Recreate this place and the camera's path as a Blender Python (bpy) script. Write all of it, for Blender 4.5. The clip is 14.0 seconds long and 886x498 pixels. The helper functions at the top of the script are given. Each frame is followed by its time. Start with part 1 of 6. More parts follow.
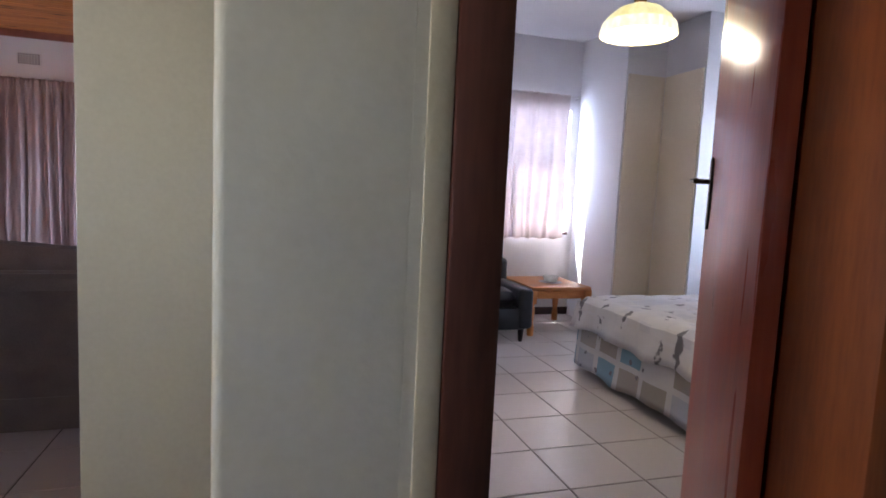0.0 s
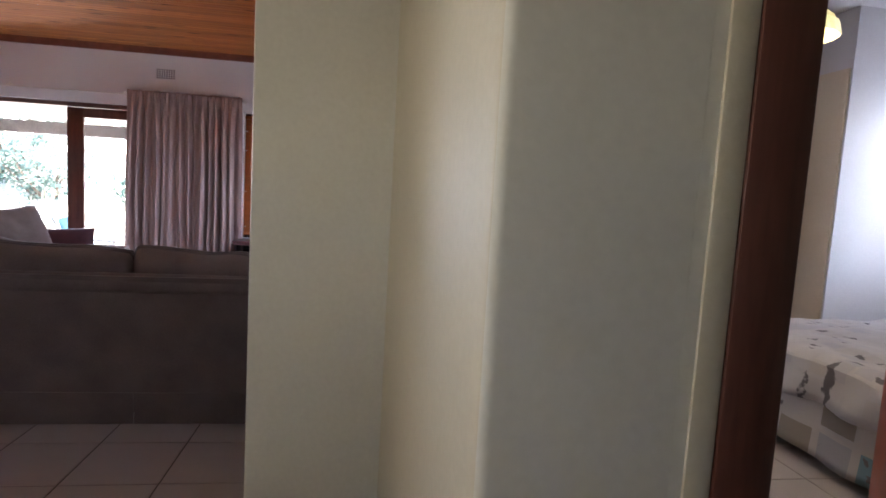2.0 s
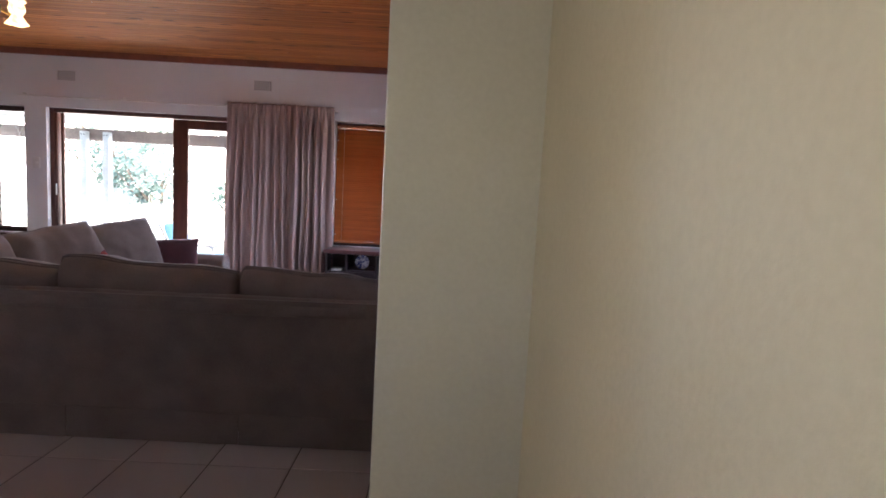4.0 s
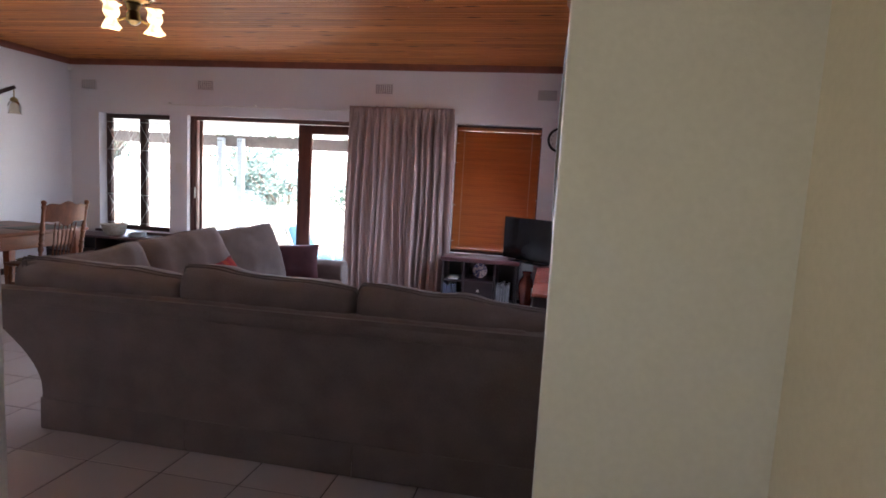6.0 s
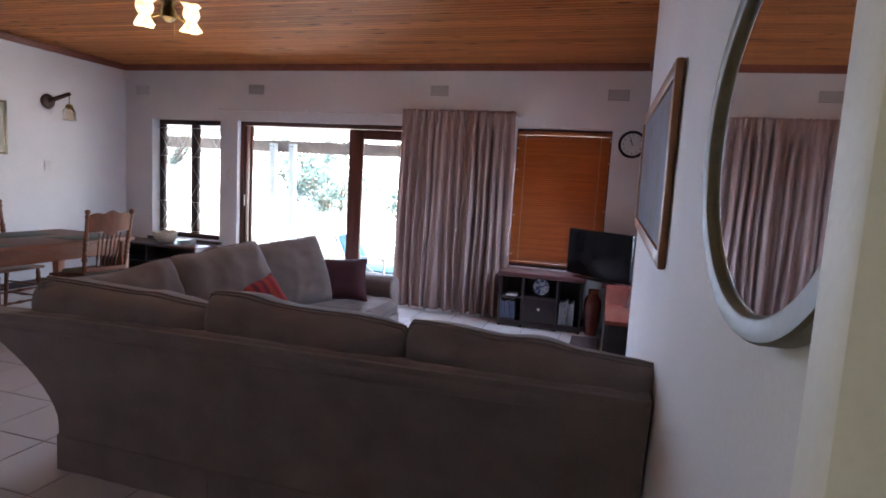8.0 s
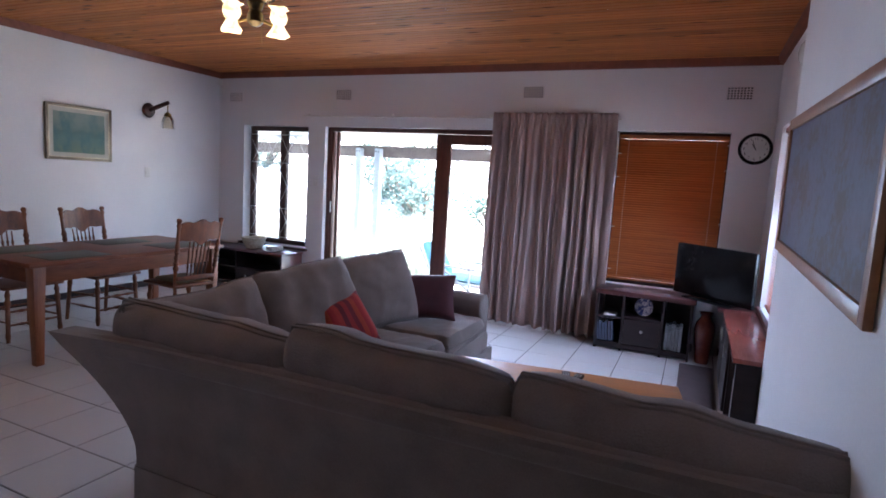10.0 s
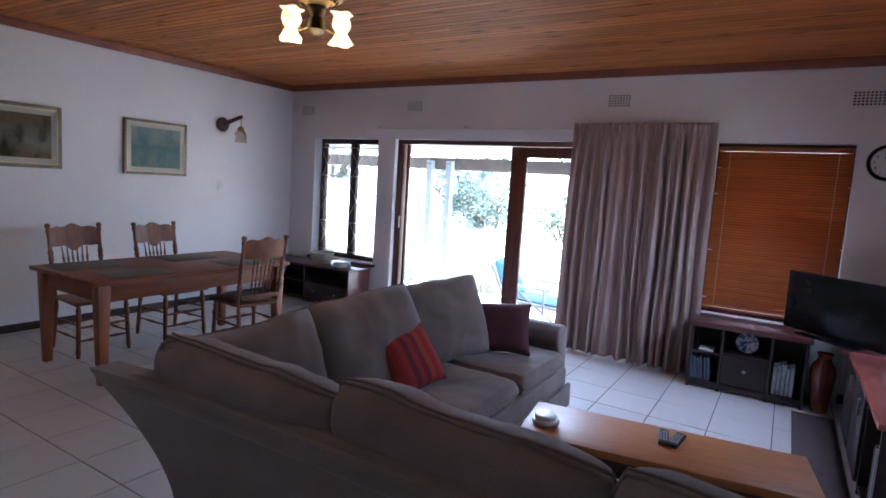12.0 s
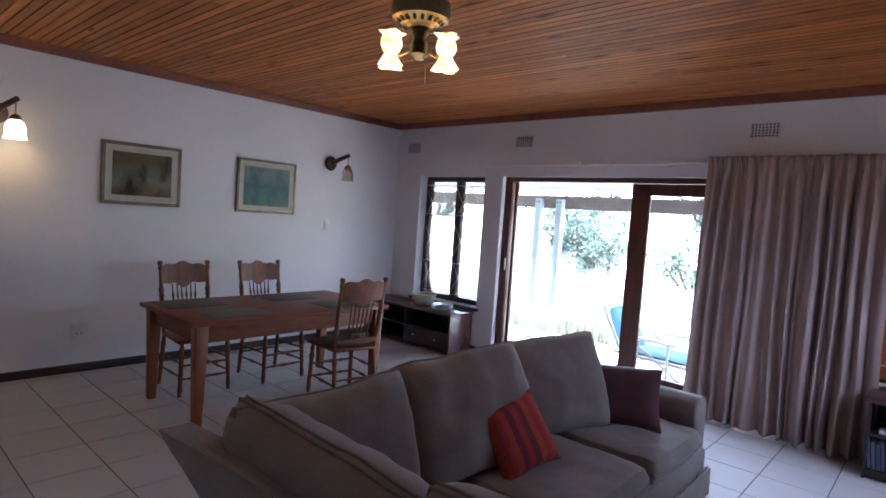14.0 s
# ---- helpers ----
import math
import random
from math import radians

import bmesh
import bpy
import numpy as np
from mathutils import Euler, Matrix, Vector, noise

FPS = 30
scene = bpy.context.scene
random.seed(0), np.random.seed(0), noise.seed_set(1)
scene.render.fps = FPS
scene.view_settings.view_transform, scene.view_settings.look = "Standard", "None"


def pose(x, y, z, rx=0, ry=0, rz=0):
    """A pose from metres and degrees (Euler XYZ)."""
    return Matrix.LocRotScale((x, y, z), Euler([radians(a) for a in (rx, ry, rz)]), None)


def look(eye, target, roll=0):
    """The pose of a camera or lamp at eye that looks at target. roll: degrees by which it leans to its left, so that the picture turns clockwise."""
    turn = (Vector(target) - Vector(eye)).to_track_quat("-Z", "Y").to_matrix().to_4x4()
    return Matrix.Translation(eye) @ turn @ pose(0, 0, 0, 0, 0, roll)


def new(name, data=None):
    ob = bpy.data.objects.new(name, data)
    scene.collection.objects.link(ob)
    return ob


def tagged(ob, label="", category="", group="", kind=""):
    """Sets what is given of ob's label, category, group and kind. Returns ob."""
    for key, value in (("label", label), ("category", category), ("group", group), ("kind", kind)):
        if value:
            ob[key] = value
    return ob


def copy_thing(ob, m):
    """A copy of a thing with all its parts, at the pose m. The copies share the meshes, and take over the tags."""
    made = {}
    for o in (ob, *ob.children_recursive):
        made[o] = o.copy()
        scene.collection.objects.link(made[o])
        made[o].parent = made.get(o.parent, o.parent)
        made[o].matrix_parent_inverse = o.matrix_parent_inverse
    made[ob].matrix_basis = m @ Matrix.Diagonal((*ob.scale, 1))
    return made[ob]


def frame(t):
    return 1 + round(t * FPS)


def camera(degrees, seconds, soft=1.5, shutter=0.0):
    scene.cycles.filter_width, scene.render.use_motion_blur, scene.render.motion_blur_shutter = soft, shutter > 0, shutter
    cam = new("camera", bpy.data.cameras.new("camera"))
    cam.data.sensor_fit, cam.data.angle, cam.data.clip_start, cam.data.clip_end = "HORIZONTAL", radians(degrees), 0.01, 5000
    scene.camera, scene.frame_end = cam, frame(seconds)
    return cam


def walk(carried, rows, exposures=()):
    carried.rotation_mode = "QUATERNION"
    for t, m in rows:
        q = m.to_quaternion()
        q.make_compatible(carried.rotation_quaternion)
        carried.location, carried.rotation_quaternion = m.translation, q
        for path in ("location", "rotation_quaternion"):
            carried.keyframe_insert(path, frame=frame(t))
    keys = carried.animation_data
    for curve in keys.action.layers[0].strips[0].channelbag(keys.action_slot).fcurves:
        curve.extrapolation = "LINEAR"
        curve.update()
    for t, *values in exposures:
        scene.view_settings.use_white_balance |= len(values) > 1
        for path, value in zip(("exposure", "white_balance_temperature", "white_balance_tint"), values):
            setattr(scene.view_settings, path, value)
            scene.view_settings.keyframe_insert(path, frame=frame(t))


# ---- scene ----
cam = camera(76.2, 14.0, soft=1.7)
# seconds, x, y, z, yaw, pitch, roll
ROWS = [
    (0, -0.0000, -0.0000, 1.2294, -16.8090, -5.5417, -2.6669),
    (0.5, -0.0307, 0.0202, 1.2296, -14.6835, -5.5528, -2.9135),
    (1, -0.0673, 0.0445, 1.2346, -12.2572, -5.5539, -3.0714),
    (1.5, -0.1164, 0.0703, 1.2458, -9.8758, -5.5780, -3.2055),
    (2, -0.1725, 0.0915, 1.2664, -8.0092, -5.6355, -3.2697),
    (2.5, -0.2370, 0.1156, 1.2900, -6.6971, -5.7171, -3.2522),
    (5, -0.3620, 0.4637, 1.3904, 5.6236, -6.5159, -3.1000),
    (5.5, -0.4032, 0.5560, 1.3923, 8.6472, -6.6329, -3.1309),
    (6, -0.4527, 0.6632, 1.3958, 11.0338, -6.6191, -3.2189),
    (6.5, -0.5184, 0.7697, 1.3955, 12.5413, -6.6059, -3.3546),
    (7, -0.5562, 0.8706, 1.3994, 13.4470, -6.5885, -3.3515),
    (7.5, -0.5819, 0.9952, 1.4193, 14.5832, -6.5446, -3.3035),
    (8, -0.6086, 1.1212, 1.4411, 16.3584, -6.5505, -3.3136),
    (8.5, -0.6305, 1.2170, 1.4567, 18.6336, -6.6206, -3.3092),
    (11, -0.9598, 1.5648, 1.5508, 27.6749, -7.0128, -3.4791),
    (11.5, -0.9920, 1.6471, 1.5693, 29.3533, -6.8798, -3.4999),
    (12, -1.0218, 1.7744, 1.5753, 31.6938, -6.4845, -3.5861),
    (12.5, -1.0514, 1.8748, 1.5710, 34.5113, -5.9542, -3.6754),
    (13, -1.1083, 1.9507, 1.5723, 37.5225, -5.2231, -3.7744),
    (13.5, -1.1901, 2.0265, 1.5845, 40.2263, -4.3338, -3.8588),
    (14, -1.2860, 2.1100, 1.5987, 42.3522, -3.4210, -3.9217),
]
walk(cam, [(t, pose(x, y, z, 90 + pitch, roll, yaw)) for t, x, y, z, yaw, pitch, roll in ROWS],
     exposures=[(0.0, 4.2, 5900, 14), (2.5, 3.85, 6450, 15), (6.5, 3.82, 6350, 14), (8.5, 3.7, 6000, 12), (11.0, 3.64, 5500, 10), (14.0, 3.38, 5580, 9)])

# ---- world and light ----
world = bpy.data.worlds.new("daylight")
scene.world = world
world.use_nodes = True
wn = world.node_tree
sky = wn.nodes.new("ShaderNodeTexSky")
sky.sky_type = "NISHITA"
sky.sun_disc = False
sky.sun_elevation, sky.sun_rotation = radians(52), radians(-35)
wn.links.new(sky.outputs[0], wn.nodes["Background"].inputs[0])
wn.nodes["Background"].inputs[1].default_value = 0.15
sun = new("sun", bpy.data.lights.new("sun", "SUN"))
sun.data.energy, sun.data.angle, sun.data.color = 5.0, radians(0.6), (1.0, 0.95, 0.87)
sun.matrix_world = look((-12, 20, 30), (-3, 8, 0))


def area_lamp(name, at, to, w, h, power, colour, spread=180):
    ob = new(name, bpy.data.lights.new(name, "AREA"))
    ob.data.shape, ob.data.size, ob.data.size_y = "RECTANGLE", w, h
    ob.data.energy, ob.data.color = power, colour
    ob.data.spread = radians(spread)
    ob.matrix_world = look(at, to)
    return ob


def point_lamp(name, at, power, colour, size=0.04):
    ob = new(name, bpy.data.lights.new(name, "POINT"))
    ob.data.energy, ob.data.color, ob.data.shadow_soft_size = power, colour, size
    ob.location = at
    return ob


DAY = (0.62, 0.75, 1.0)
area_lamp("sliding_door_daylight", (-3.1, 7.62, 1.2), (-1.7, 5.6, 0.0), 2.6, 1.7, 8.0, DAY, 100)
area_lamp("left_window_daylight", (-5.95, 7.62, 1.3), (-5.5, 4.5, 0.2), 0.95, 1.45, 0.3, DAY, 140)
area_lamp("alcove_window_daylight", (-0.06, 6.1, 1.4), (-1.6, 6.0, 0.0), 1.2, 1.4, 5.0, DAY, 110)
area_lamp("bedroom_window_daylight", (2.3, 5.52, 1.55), (2.3, 0, 0.9), 1.3, 1.3, 7, DAY)
area_lamp("bedroom_side_daylight", (4.35, 3.1, 1.55), (0, 3.1, 0.8), 1.3, 1.3, 6, (0.74, 0.84, 1.0))
# two added fill lamps brighten the passage from unseen openings
area_lamp("passage_south_fill", (-0.75, -1.72, 1.5), (-0.5, 2, 1.2), 0.2, 0.3, 0.02, (1.0, 0.88, 0.74))
area_lamp("passage_west_fill", (-1.72, 0.24, 1.5), (0.0, 1.2, 1.3), 0.24, 0.34, 0.80, (1.0, 0.93, 0.70))
WARM = (1.0, 0.78, 0.46)

# ---- materials ----
MATS = {}


def surf(name, a, b, rough=0.6, scale=6.0, fine=60.0, bump=0.0, metal=0.0, stretch=(1, 1, 1), rand=0.0,
         island=False, mixlo=0.35, mixhi=0.65, rough_var=0.08, sheen=0.0, coat=0.0, detail=4.0):
    """A surface whose colour wanders between a and b at two scales."""
    if name in MATS:
        return MATS[name]
    m = bpy.data.materials.new(name)
    m.use_nodes = True
    t = m.node_tree
    p = t.nodes["Principled BSDF"]
    co = t.nodes.new("ShaderNodeTexCoord")
    mp = t.nodes.new("ShaderNodeMapping")
    mp.inputs["Scale"].default_value = stretch
    t.links.new(co.outputs["Object"], mp.inputs["Vector"])
    vec = mp.outputs["Vector"]
    rnd = None
    if rand:
        if island:
            rnd = t.nodes.new("ShaderNodeNewGeometry").outputs["Random Per Island"]
        else:
            rnd = t.nodes.new("ShaderNodeObjectInfo").outputs["Random"]
        mul = t.nodes.new("ShaderNodeMath")
        mul.operation = "MULTIPLY"
        mul.inputs[1].default_value = 37.0
        t.links.new(rnd, mul.inputs[0])
        add = t.nodes.new("ShaderNodeVectorMath")
        add.operation = "ADD"
        t.links.new(vec, add.inputs[0])
        t.links.new(mul.outputs[0], add.inputs[1])
        vec = add.outputs[0]
    n1 = t.nodes.new("ShaderNodeTexNoise")
    n1.inputs["Scale"].default_value, n1.inputs["Detail"].default_value = scale, detail
    n2 = t.nodes.new("ShaderNodeTexNoise")
    n2.inputs["Scale"].default_value, n2.inputs["Detail"].default_value = fine, 3.0
    t.links.new(vec, n1.inputs["Vector"])
    t.links.new(vec, n2.inputs["Vector"])
    avg = t.nodes.new("ShaderNodeMix")
    avg.inputs[0].default_value = 0.35
    t.links.new(n1.outputs["Fac"], avg.inputs[2])
    t.links.new(n2.outputs["Fac"], avg.inputs[3])
    ramp = t.nodes.new("ShaderNodeValToRGB")
    ramp.color_ramp.elements[0].position, ramp.color_ramp.elements[1].position = mixlo, mixhi
    ramp.color_ramp.elements[0].color, ramp.color_ramp.elements[1].color = (*a, 1), (*b, 1)
    t.links.new(avg.outputs[0], ramp.inputs["Fac"])
    col = ramp.outputs["Color"]
    if rand:
        hsv = t.nodes.new("ShaderNodeHueSaturation")
        mr = t.nodes.new("ShaderNodeMapRange")
        mr.inputs["To Min"].default_value, mr.inputs["To Max"].default_value = 1 - rand, 1 + rand
        t.links.new(rnd, mr.inputs["Value"])
        t.links.new(mr.outputs[0], hsv.inputs["Value"])
        t.links.new(col, hsv.inputs["Color"])
        col = hsv.outputs["Color"]
    t.links.new(col, p.inputs["Base Color"])
    rr = t.nodes.new("ShaderNodeMapRange")
    rr.inputs["To Min"].default_value = max(0.02, rough - rough_var)
    rr.inputs["To Max"].default_value = min(1.0, rough + rough_var)
    t.links.new(n1.outputs["Fac"], rr.inputs["Value"])
    t.links.new(rr.outputs[0], p.inputs["Roughness"])
    p.inputs["Metallic"].default_value = metal
    p.inputs["Sheen Weight"].default_value = sheen
    p.inputs["Coat Weight"].default_value = coat
    p.inputs["Coat Roughness"].default_value = 0.15
    if bump:
        bn = t.nodes.new("ShaderNodeBump")
        bn.inputs["Strength"].default_value, bn.inputs["Distance"].default_value = bump, 0.004
        t.links.new(n2.outputs["Fac"], bn.inputs["Height"])
        t.links.new(bn.outputs[0], p.inputs["Normal"])
    MATS[name] = m
    return m


def glow(name, colour, strength, dark=0.55):
    if name in MATS:
        return MATS[name]
    m = surf(name, colour, tuple(c * 0.85 for c in colour), 0.4, 20)
    p = m.node_tree.nodes["Principled BSDF"]
    t = m.node_tree
    ns, rp = t.nodes.new("ShaderNodeTexNoise"), t.nodes.new("ShaderNodeValToRGB")
    ns.inputs["Scale"].default_value = 38.0
    rp.color_ramp.elements[0].position, rp.color_ramp.elements[1].position = 0.38, 0.62
    rp.color_ramp.elements[0].color = (colour[0] * (0.4 + 0.6 * dark), colour[1] * dark, colour[2] * dark * 0.6, 1)
    rp.color_ramp.elements[1].color = (*colour, 1)
    tc = t.nodes.new("ShaderNodeTexCoord")
    t.links.new(tc.outputs["Object"], ns.inputs["Vector"])
    t.links.new(ns.outputs["Fac"], rp.inputs[0])
    t.links.new(rp.outputs[0], p.inputs["Emission Color"])
    p.inputs["Emission Strength"].default_value = strength
    return m


def glass(name, tint=(1, 1, 1), rough=0.0):
    if name in MATS:
        return MATS[name]
    m = bpy.data.materials.new(name)
    m.use_nodes = True
    t = m.node_tree
    t.nodes.remove(t.nodes["Principled BSDF"])
    tr, gl = t.nodes.new("ShaderNodeBsdfTransparent"), t.nodes.new("ShaderNodeBsdfGlossy")
    tr.inputs[0].default_value = (*tint, 1)
    gl.inputs["Roughness"].default_value = 0.02 + rough
    fr, mx = t.nodes.new("ShaderNodeFresnel"), t.nodes.new("ShaderNodeMixShader")
    fr.inputs[0].default_value = 1.45
    t.links.new(fr.outputs[0], mx.inputs[0])
    t.links.new(tr.outputs[0], mx.inputs[1])
    t.links.new(gl.outputs[0], mx.inputs[2])
    t.links.new(mx.outputs[0], t.nodes["Material Output"].inputs[0])
    MATS[name] = m
    return m


PLASTER = surf("white_wall_paint", (0.66, 0.64, 0.66), (0.74, 0.72, 0.73), 0.72, 1.2, 90, 0.12)
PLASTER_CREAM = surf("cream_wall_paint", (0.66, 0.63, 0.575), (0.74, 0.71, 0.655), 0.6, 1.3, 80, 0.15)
CREAMTRIM_SHADE = surf("yellowed_cream_trim_and_shade", (0.57, 0.51, 0.40), (0.64, 0.575, 0.46), 0.6, 2.0, 80, 0.15)
CEIL_WHITE = surf("ceiling_paint", (0.70, 0.69, 0.70), (0.78, 0.77, 0.78), 0.8, 1.5, 70, 0.08)
TILE = surf("ceramic_floor_tile", (0.50, 0.445, 0.43), (0.535, 0.48, 0.465), 0.30, 3, 60, 0.0, rand=0.035, rough_var=0.01, mixlo=0.2, mixhi=0.8)
GROUT = surf("tile_grout", (0.10, 0.08, 0.075), (0.16, 0.13, 0.12), 0.9, 9, 120, 0.2)
PINE = surf("varnished_pine_ceiling", (0.30, 0.088, 0.022), (0.54, 0.198, 0.052), 0.58, 2.0, 9.0, 0.05,
            stretch=(0.5, 6, 6), rand=0.22, island=True, mixlo=0.32, mixhi=0.66, coat=0.0)
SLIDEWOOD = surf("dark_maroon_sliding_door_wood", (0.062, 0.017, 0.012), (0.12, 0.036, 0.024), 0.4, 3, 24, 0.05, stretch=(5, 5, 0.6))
DARKWOOD = surf("dark_stained_frame_wood", (0.030, 0.010, 0.008), (0.075, 0.026, 0.018), 0.38, 4, 30, 0.06,
                stretch=(4, 4, 0.6), coat=0.15)
CORNICE = surf("stained_cornice_wood", (0.15, 0.036, 0.015), (0.24, 0.066, 0.028), 0.5, 3, 20, 0.05)
DOORWOOD = surf("red_mahogany_door_wood", (0.34, 0.058, 0.030), (0.47, 0.105, 0.052), 0.30, 2.5, 18, 0.05,
                stretch=(5, 5, 0.5), coat=0.0)
DOORWOOD.node_tree.nodes["Principled BSDF"].inputs["Specular IOR Level"].default_value = 0.22
LITFRAMEWOOD = surf("warm_lit_frame_wood", (0.21, 0.047, 0.012), (0.33, 0.086, 0.022), 0.42, 3, 24, 0.05,
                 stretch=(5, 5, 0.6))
SKIRT = surf("dark_skirting_wood", (0.022, 0.010, 0.010), (0.05, 0.022, 0.02), 0.45, 5, 40, 0.05)
SOFA = surf("taupe_sofa_weave", (0.168, 0.128, 0.114), (0.238, 0.187, 0.168), 0.92, 5, 170, 0.7, sheen=0.15)
PIPING = surf("sofa_piping", (0.15, 0.122, 0.11), (0.20, 0.165, 0.15), 0.9, 9, 200, 0.2)
CURTAIN = surf("mauve_taupe_curtain_cloth", (0.31, 0.212, 0.192), (0.40, 0.285, 0.26), 0.9, 7, 260, 0.2,
               stretch=(1, 1, 0.35), sheen=0.1)
TABLEWOOD = surf("dining_table_oak", (0.13, 0.036, 0.014), (0.25, 0.078, 0.028), 0.42, 3, 22, 0.05,
                 stretch=(4, 0.5, 4), coat=0.0)
LEGWOOD = surf("table_leg_oak", (0.17, 0.047, 0.014), (0.30, 0.094, 0.030), 0.4, 4, 26, 0.05, stretch=(5, 5, 0.6))
CHAIRWOOD = surf("turned_chair_oak", (0.11, 0.031, 0.010), (0.24, 0.078, 0.026), 0.42, 6, 40, 0.06,
                 stretch=(4, 4, 0.8), coat=0.0)
PADCLOTH = surf("chair_seat_pad_cloth", (0.16, 0.13, 0.08), (0.24, 0.19, 0.12), 0.9, 12, 200, 0.2)
COFFEEWOOD = surf("honey_pine_table_wood", (0.36, 0.125, 0.030), (0.52, 0.20, 0.055), 0.45, 2.5, 20, 0.05,
                  stretch=(0.5, 5, 5), coat=0.05)
BLACKBROWN = surf("black_brown_cabinet_veneer", (0.014, 0.008, 0.009), (0.030, 0.016, 0.017), 0.4, 4, 30, 0.04,
                  stretch=(0.6, 4, 4))
CABTOP = surf("red_brown_cabinet_top", (0.060, 0.020, 0.020), (0.11, 0.036, 0.034), 0.3, 3, 26, 0.04,
              stretch=(0.6, 4, 4), coat=0.3)
REDTOP = surf("rosewood_cabinet_top", (0.30, 0.075, 0.055), (0.42, 0.13, 0.10), 0.24, 3, 22, 0.03,
              stretch=(4, 0.6, 4), coat=0.4)
BLINDWOOD = surf("orange_wood_blind_slat", (0.28, 0.073, 0.014), (0.39, 0.112, 0.023), 0.45, 3, 30, 0.03, stretch=(0.6, 6, 6), rand=0.06)
BLINDRED = surf("cedar_blind_slat", (0.24, 0.062, 0.04), (0.34, 0.10, 0.06), 0.45, 3, 30, 0.03, rand=0.06)
BLACK = surf("black_gloss_plastic", (0.006, 0.006, 0.007), (0.012, 0.012, 0.013), 0.18, 6, 60)
BLACKMATT = surf("black_matt_plastic", (0.012, 0.012, 0.013), (0.025, 0.025, 0.026), 0.5, 6, 60, 0.05)
SILVER = surf("brushed_metal", (0.50, 0.49, 0.47), (0.62, 0.61, 0.58), 0.3, 8, 90, metal=1.0)
AGEDBRASS = surf("dull_aged_brass", (0.13, 0.092, 0.045), (0.22, 0.16, 0.08), 0.5, 9, 60, metal=0.8)
BRASS = surf("aged_brass", (0.30, 0.20, 0.075), (0.42, 0.29, 0.12), 0.35, 9, 60, metal=1.0)
BRONZE = surf("dark_bronze_metal", (0.055, 0.040, 0.026), (0.10, 0.075, 0.045), 0.4, 9, 60, metal=0.9)
WHITEPLAST = surf("white_plastic", (0.62, 0.60, 0.58), (0.70, 0.68, 0.66), 0.4, 9, 60)
VENTW = surf("painted_air_brick", (0.60, 0.575, 0.58), (0.68, 0.655, 0.66), 0.75, 8, 80, 0.1)
HOLESHADE = surf("painted_hole_shade", (0.008, 0.007, 0.008), (0.014, 0.012, 0.014), 0.9, 8, 60)
CREAMDOOR = surf("cream_cupboard_paint", (0.66, 0.57, 0.44), (0.72, 0.63, 0.50), 0.5, 2, 60, 0.03)
VASERED = surf("oxblood_glazed_clay", (0.11, 0.018, 0.012), (0.20, 0.04, 0.022), 0.16, 7, 50, 0.03, coat=0.4)
BLUEPLATE = surf("blue_white_glaze", (0.06, 0.09, 0.28), (0.60, 0.64, 0.72), 0.2, 34, 90, mixlo=0.46, mixhi=0.56)
PAPER = surf("book_paper", (0.60, 0.58, 0.54), (0.70, 0.68, 0.64), 0.8, 30, 200)
LEATHER = surf("black_leather", (0.010, 0.011, 0.016), (0.022, 0.023, 0.03), 0.42, 12, 160, 0.25)
MIRRORFRAME = surf("olive_grey_mirror_frame", (0.095, 0.078, 0.044), (0.135, 0.112, 0.066), 0.5, 9, 70, 0.08)
PICWOOD = surf("picture_frame_teak", (0.22, 0.082, 0.028), (0.33, 0.14, 0.055), 0.42, 6, 40, 0.05)
SILVERFRAME = surf("dark_pewter_picture_frame", (0.12, 0.095, 0.062), (0.24, 0.20, 0.14), 0.35, 9, 60, 0.05, metal=0.6)
GILT = surf("worn_gilt", (0.50, 0.43, 0.30), (0.62, 0.54, 0.40), 0.35, 14, 80, metal=0.7)
MATBOARD = surf("cream_mount_board", (0.40, 0.38, 0.32), (0.48, 0.46, 0.39), 0.85, 9, 120)
WHITEPOST = surf("weathered_white_post_paint", (0.36, 0.40, 0.43), (0.48, 0.52, 0.55), 0.6, 5, 50, 0.1)
BEAMPAINT = surf("grey_brown_beam_paint", (0.12, 0.092, 0.085), (0.18, 0.145, 0.13), 0.6, 5, 40, 0.1)
PATIO = surf("patio_concrete", (0.42, 0.40, 0.37), (0.55, 0.53, 0.49), 0.85, 3, 50, 0.2)
LEAF = surf("shrub_leaf", (0.07, 0.115, 0.09), (0.14, 0.20, 0.16), 0.55, 2, 30, rand=0.35, island=True)
GRASS = surf("dry_grass_blade", (0.24, 0.26, 0.20), (0.40, 0.42, 0.34), 0.7, 2, 30, rand=0.3, island=True)
SOIL = surf("sandy_garden_soil", (0.48, 0.44, 0.38), (0.62, 0.58, 0.51), 0.95, 1.4, 18, 0.4)
BARK = surf("shrub_bark", (0.10, 0.07, 0.05), (0.18, 0.13, 0.10), 0.9, 9, 60, 0.4)
BLUECLOTH = surf("pale_teal_lounger_cloth", (0.22, 0.46, 0.50), (0.32, 0.56, 0.60), 0.8, 8, 120, 0.15)
BLUEPADDLE = surf("blue_canvas", (0.12, 0.30, 0.42), (0.20, 0.40, 0.52), 0.8, 8, 120, 0.1)
CREAMLOUNGE = surf("white_lounger_frame", (0.62, 0.62, 0.60), (0.74, 0.74, 0.72), 0.5, 8, 60)
BASKET = surf("woven_cream_basket", (0.36, 0.31, 0.23), (0.56, 0.50, 0.40), 0.8, 30, 160, 0.4)
CHINA = surf("white_china", (0.64, 0.63, 0.62), (0.72, 0.71, 0.70), 0.2, 9, 60)
IRON = surf("painted_burglar_bar", (0.42, 0.41, 0.40), (0.52, 0.51, 0.50), 0.5, 9, 60)
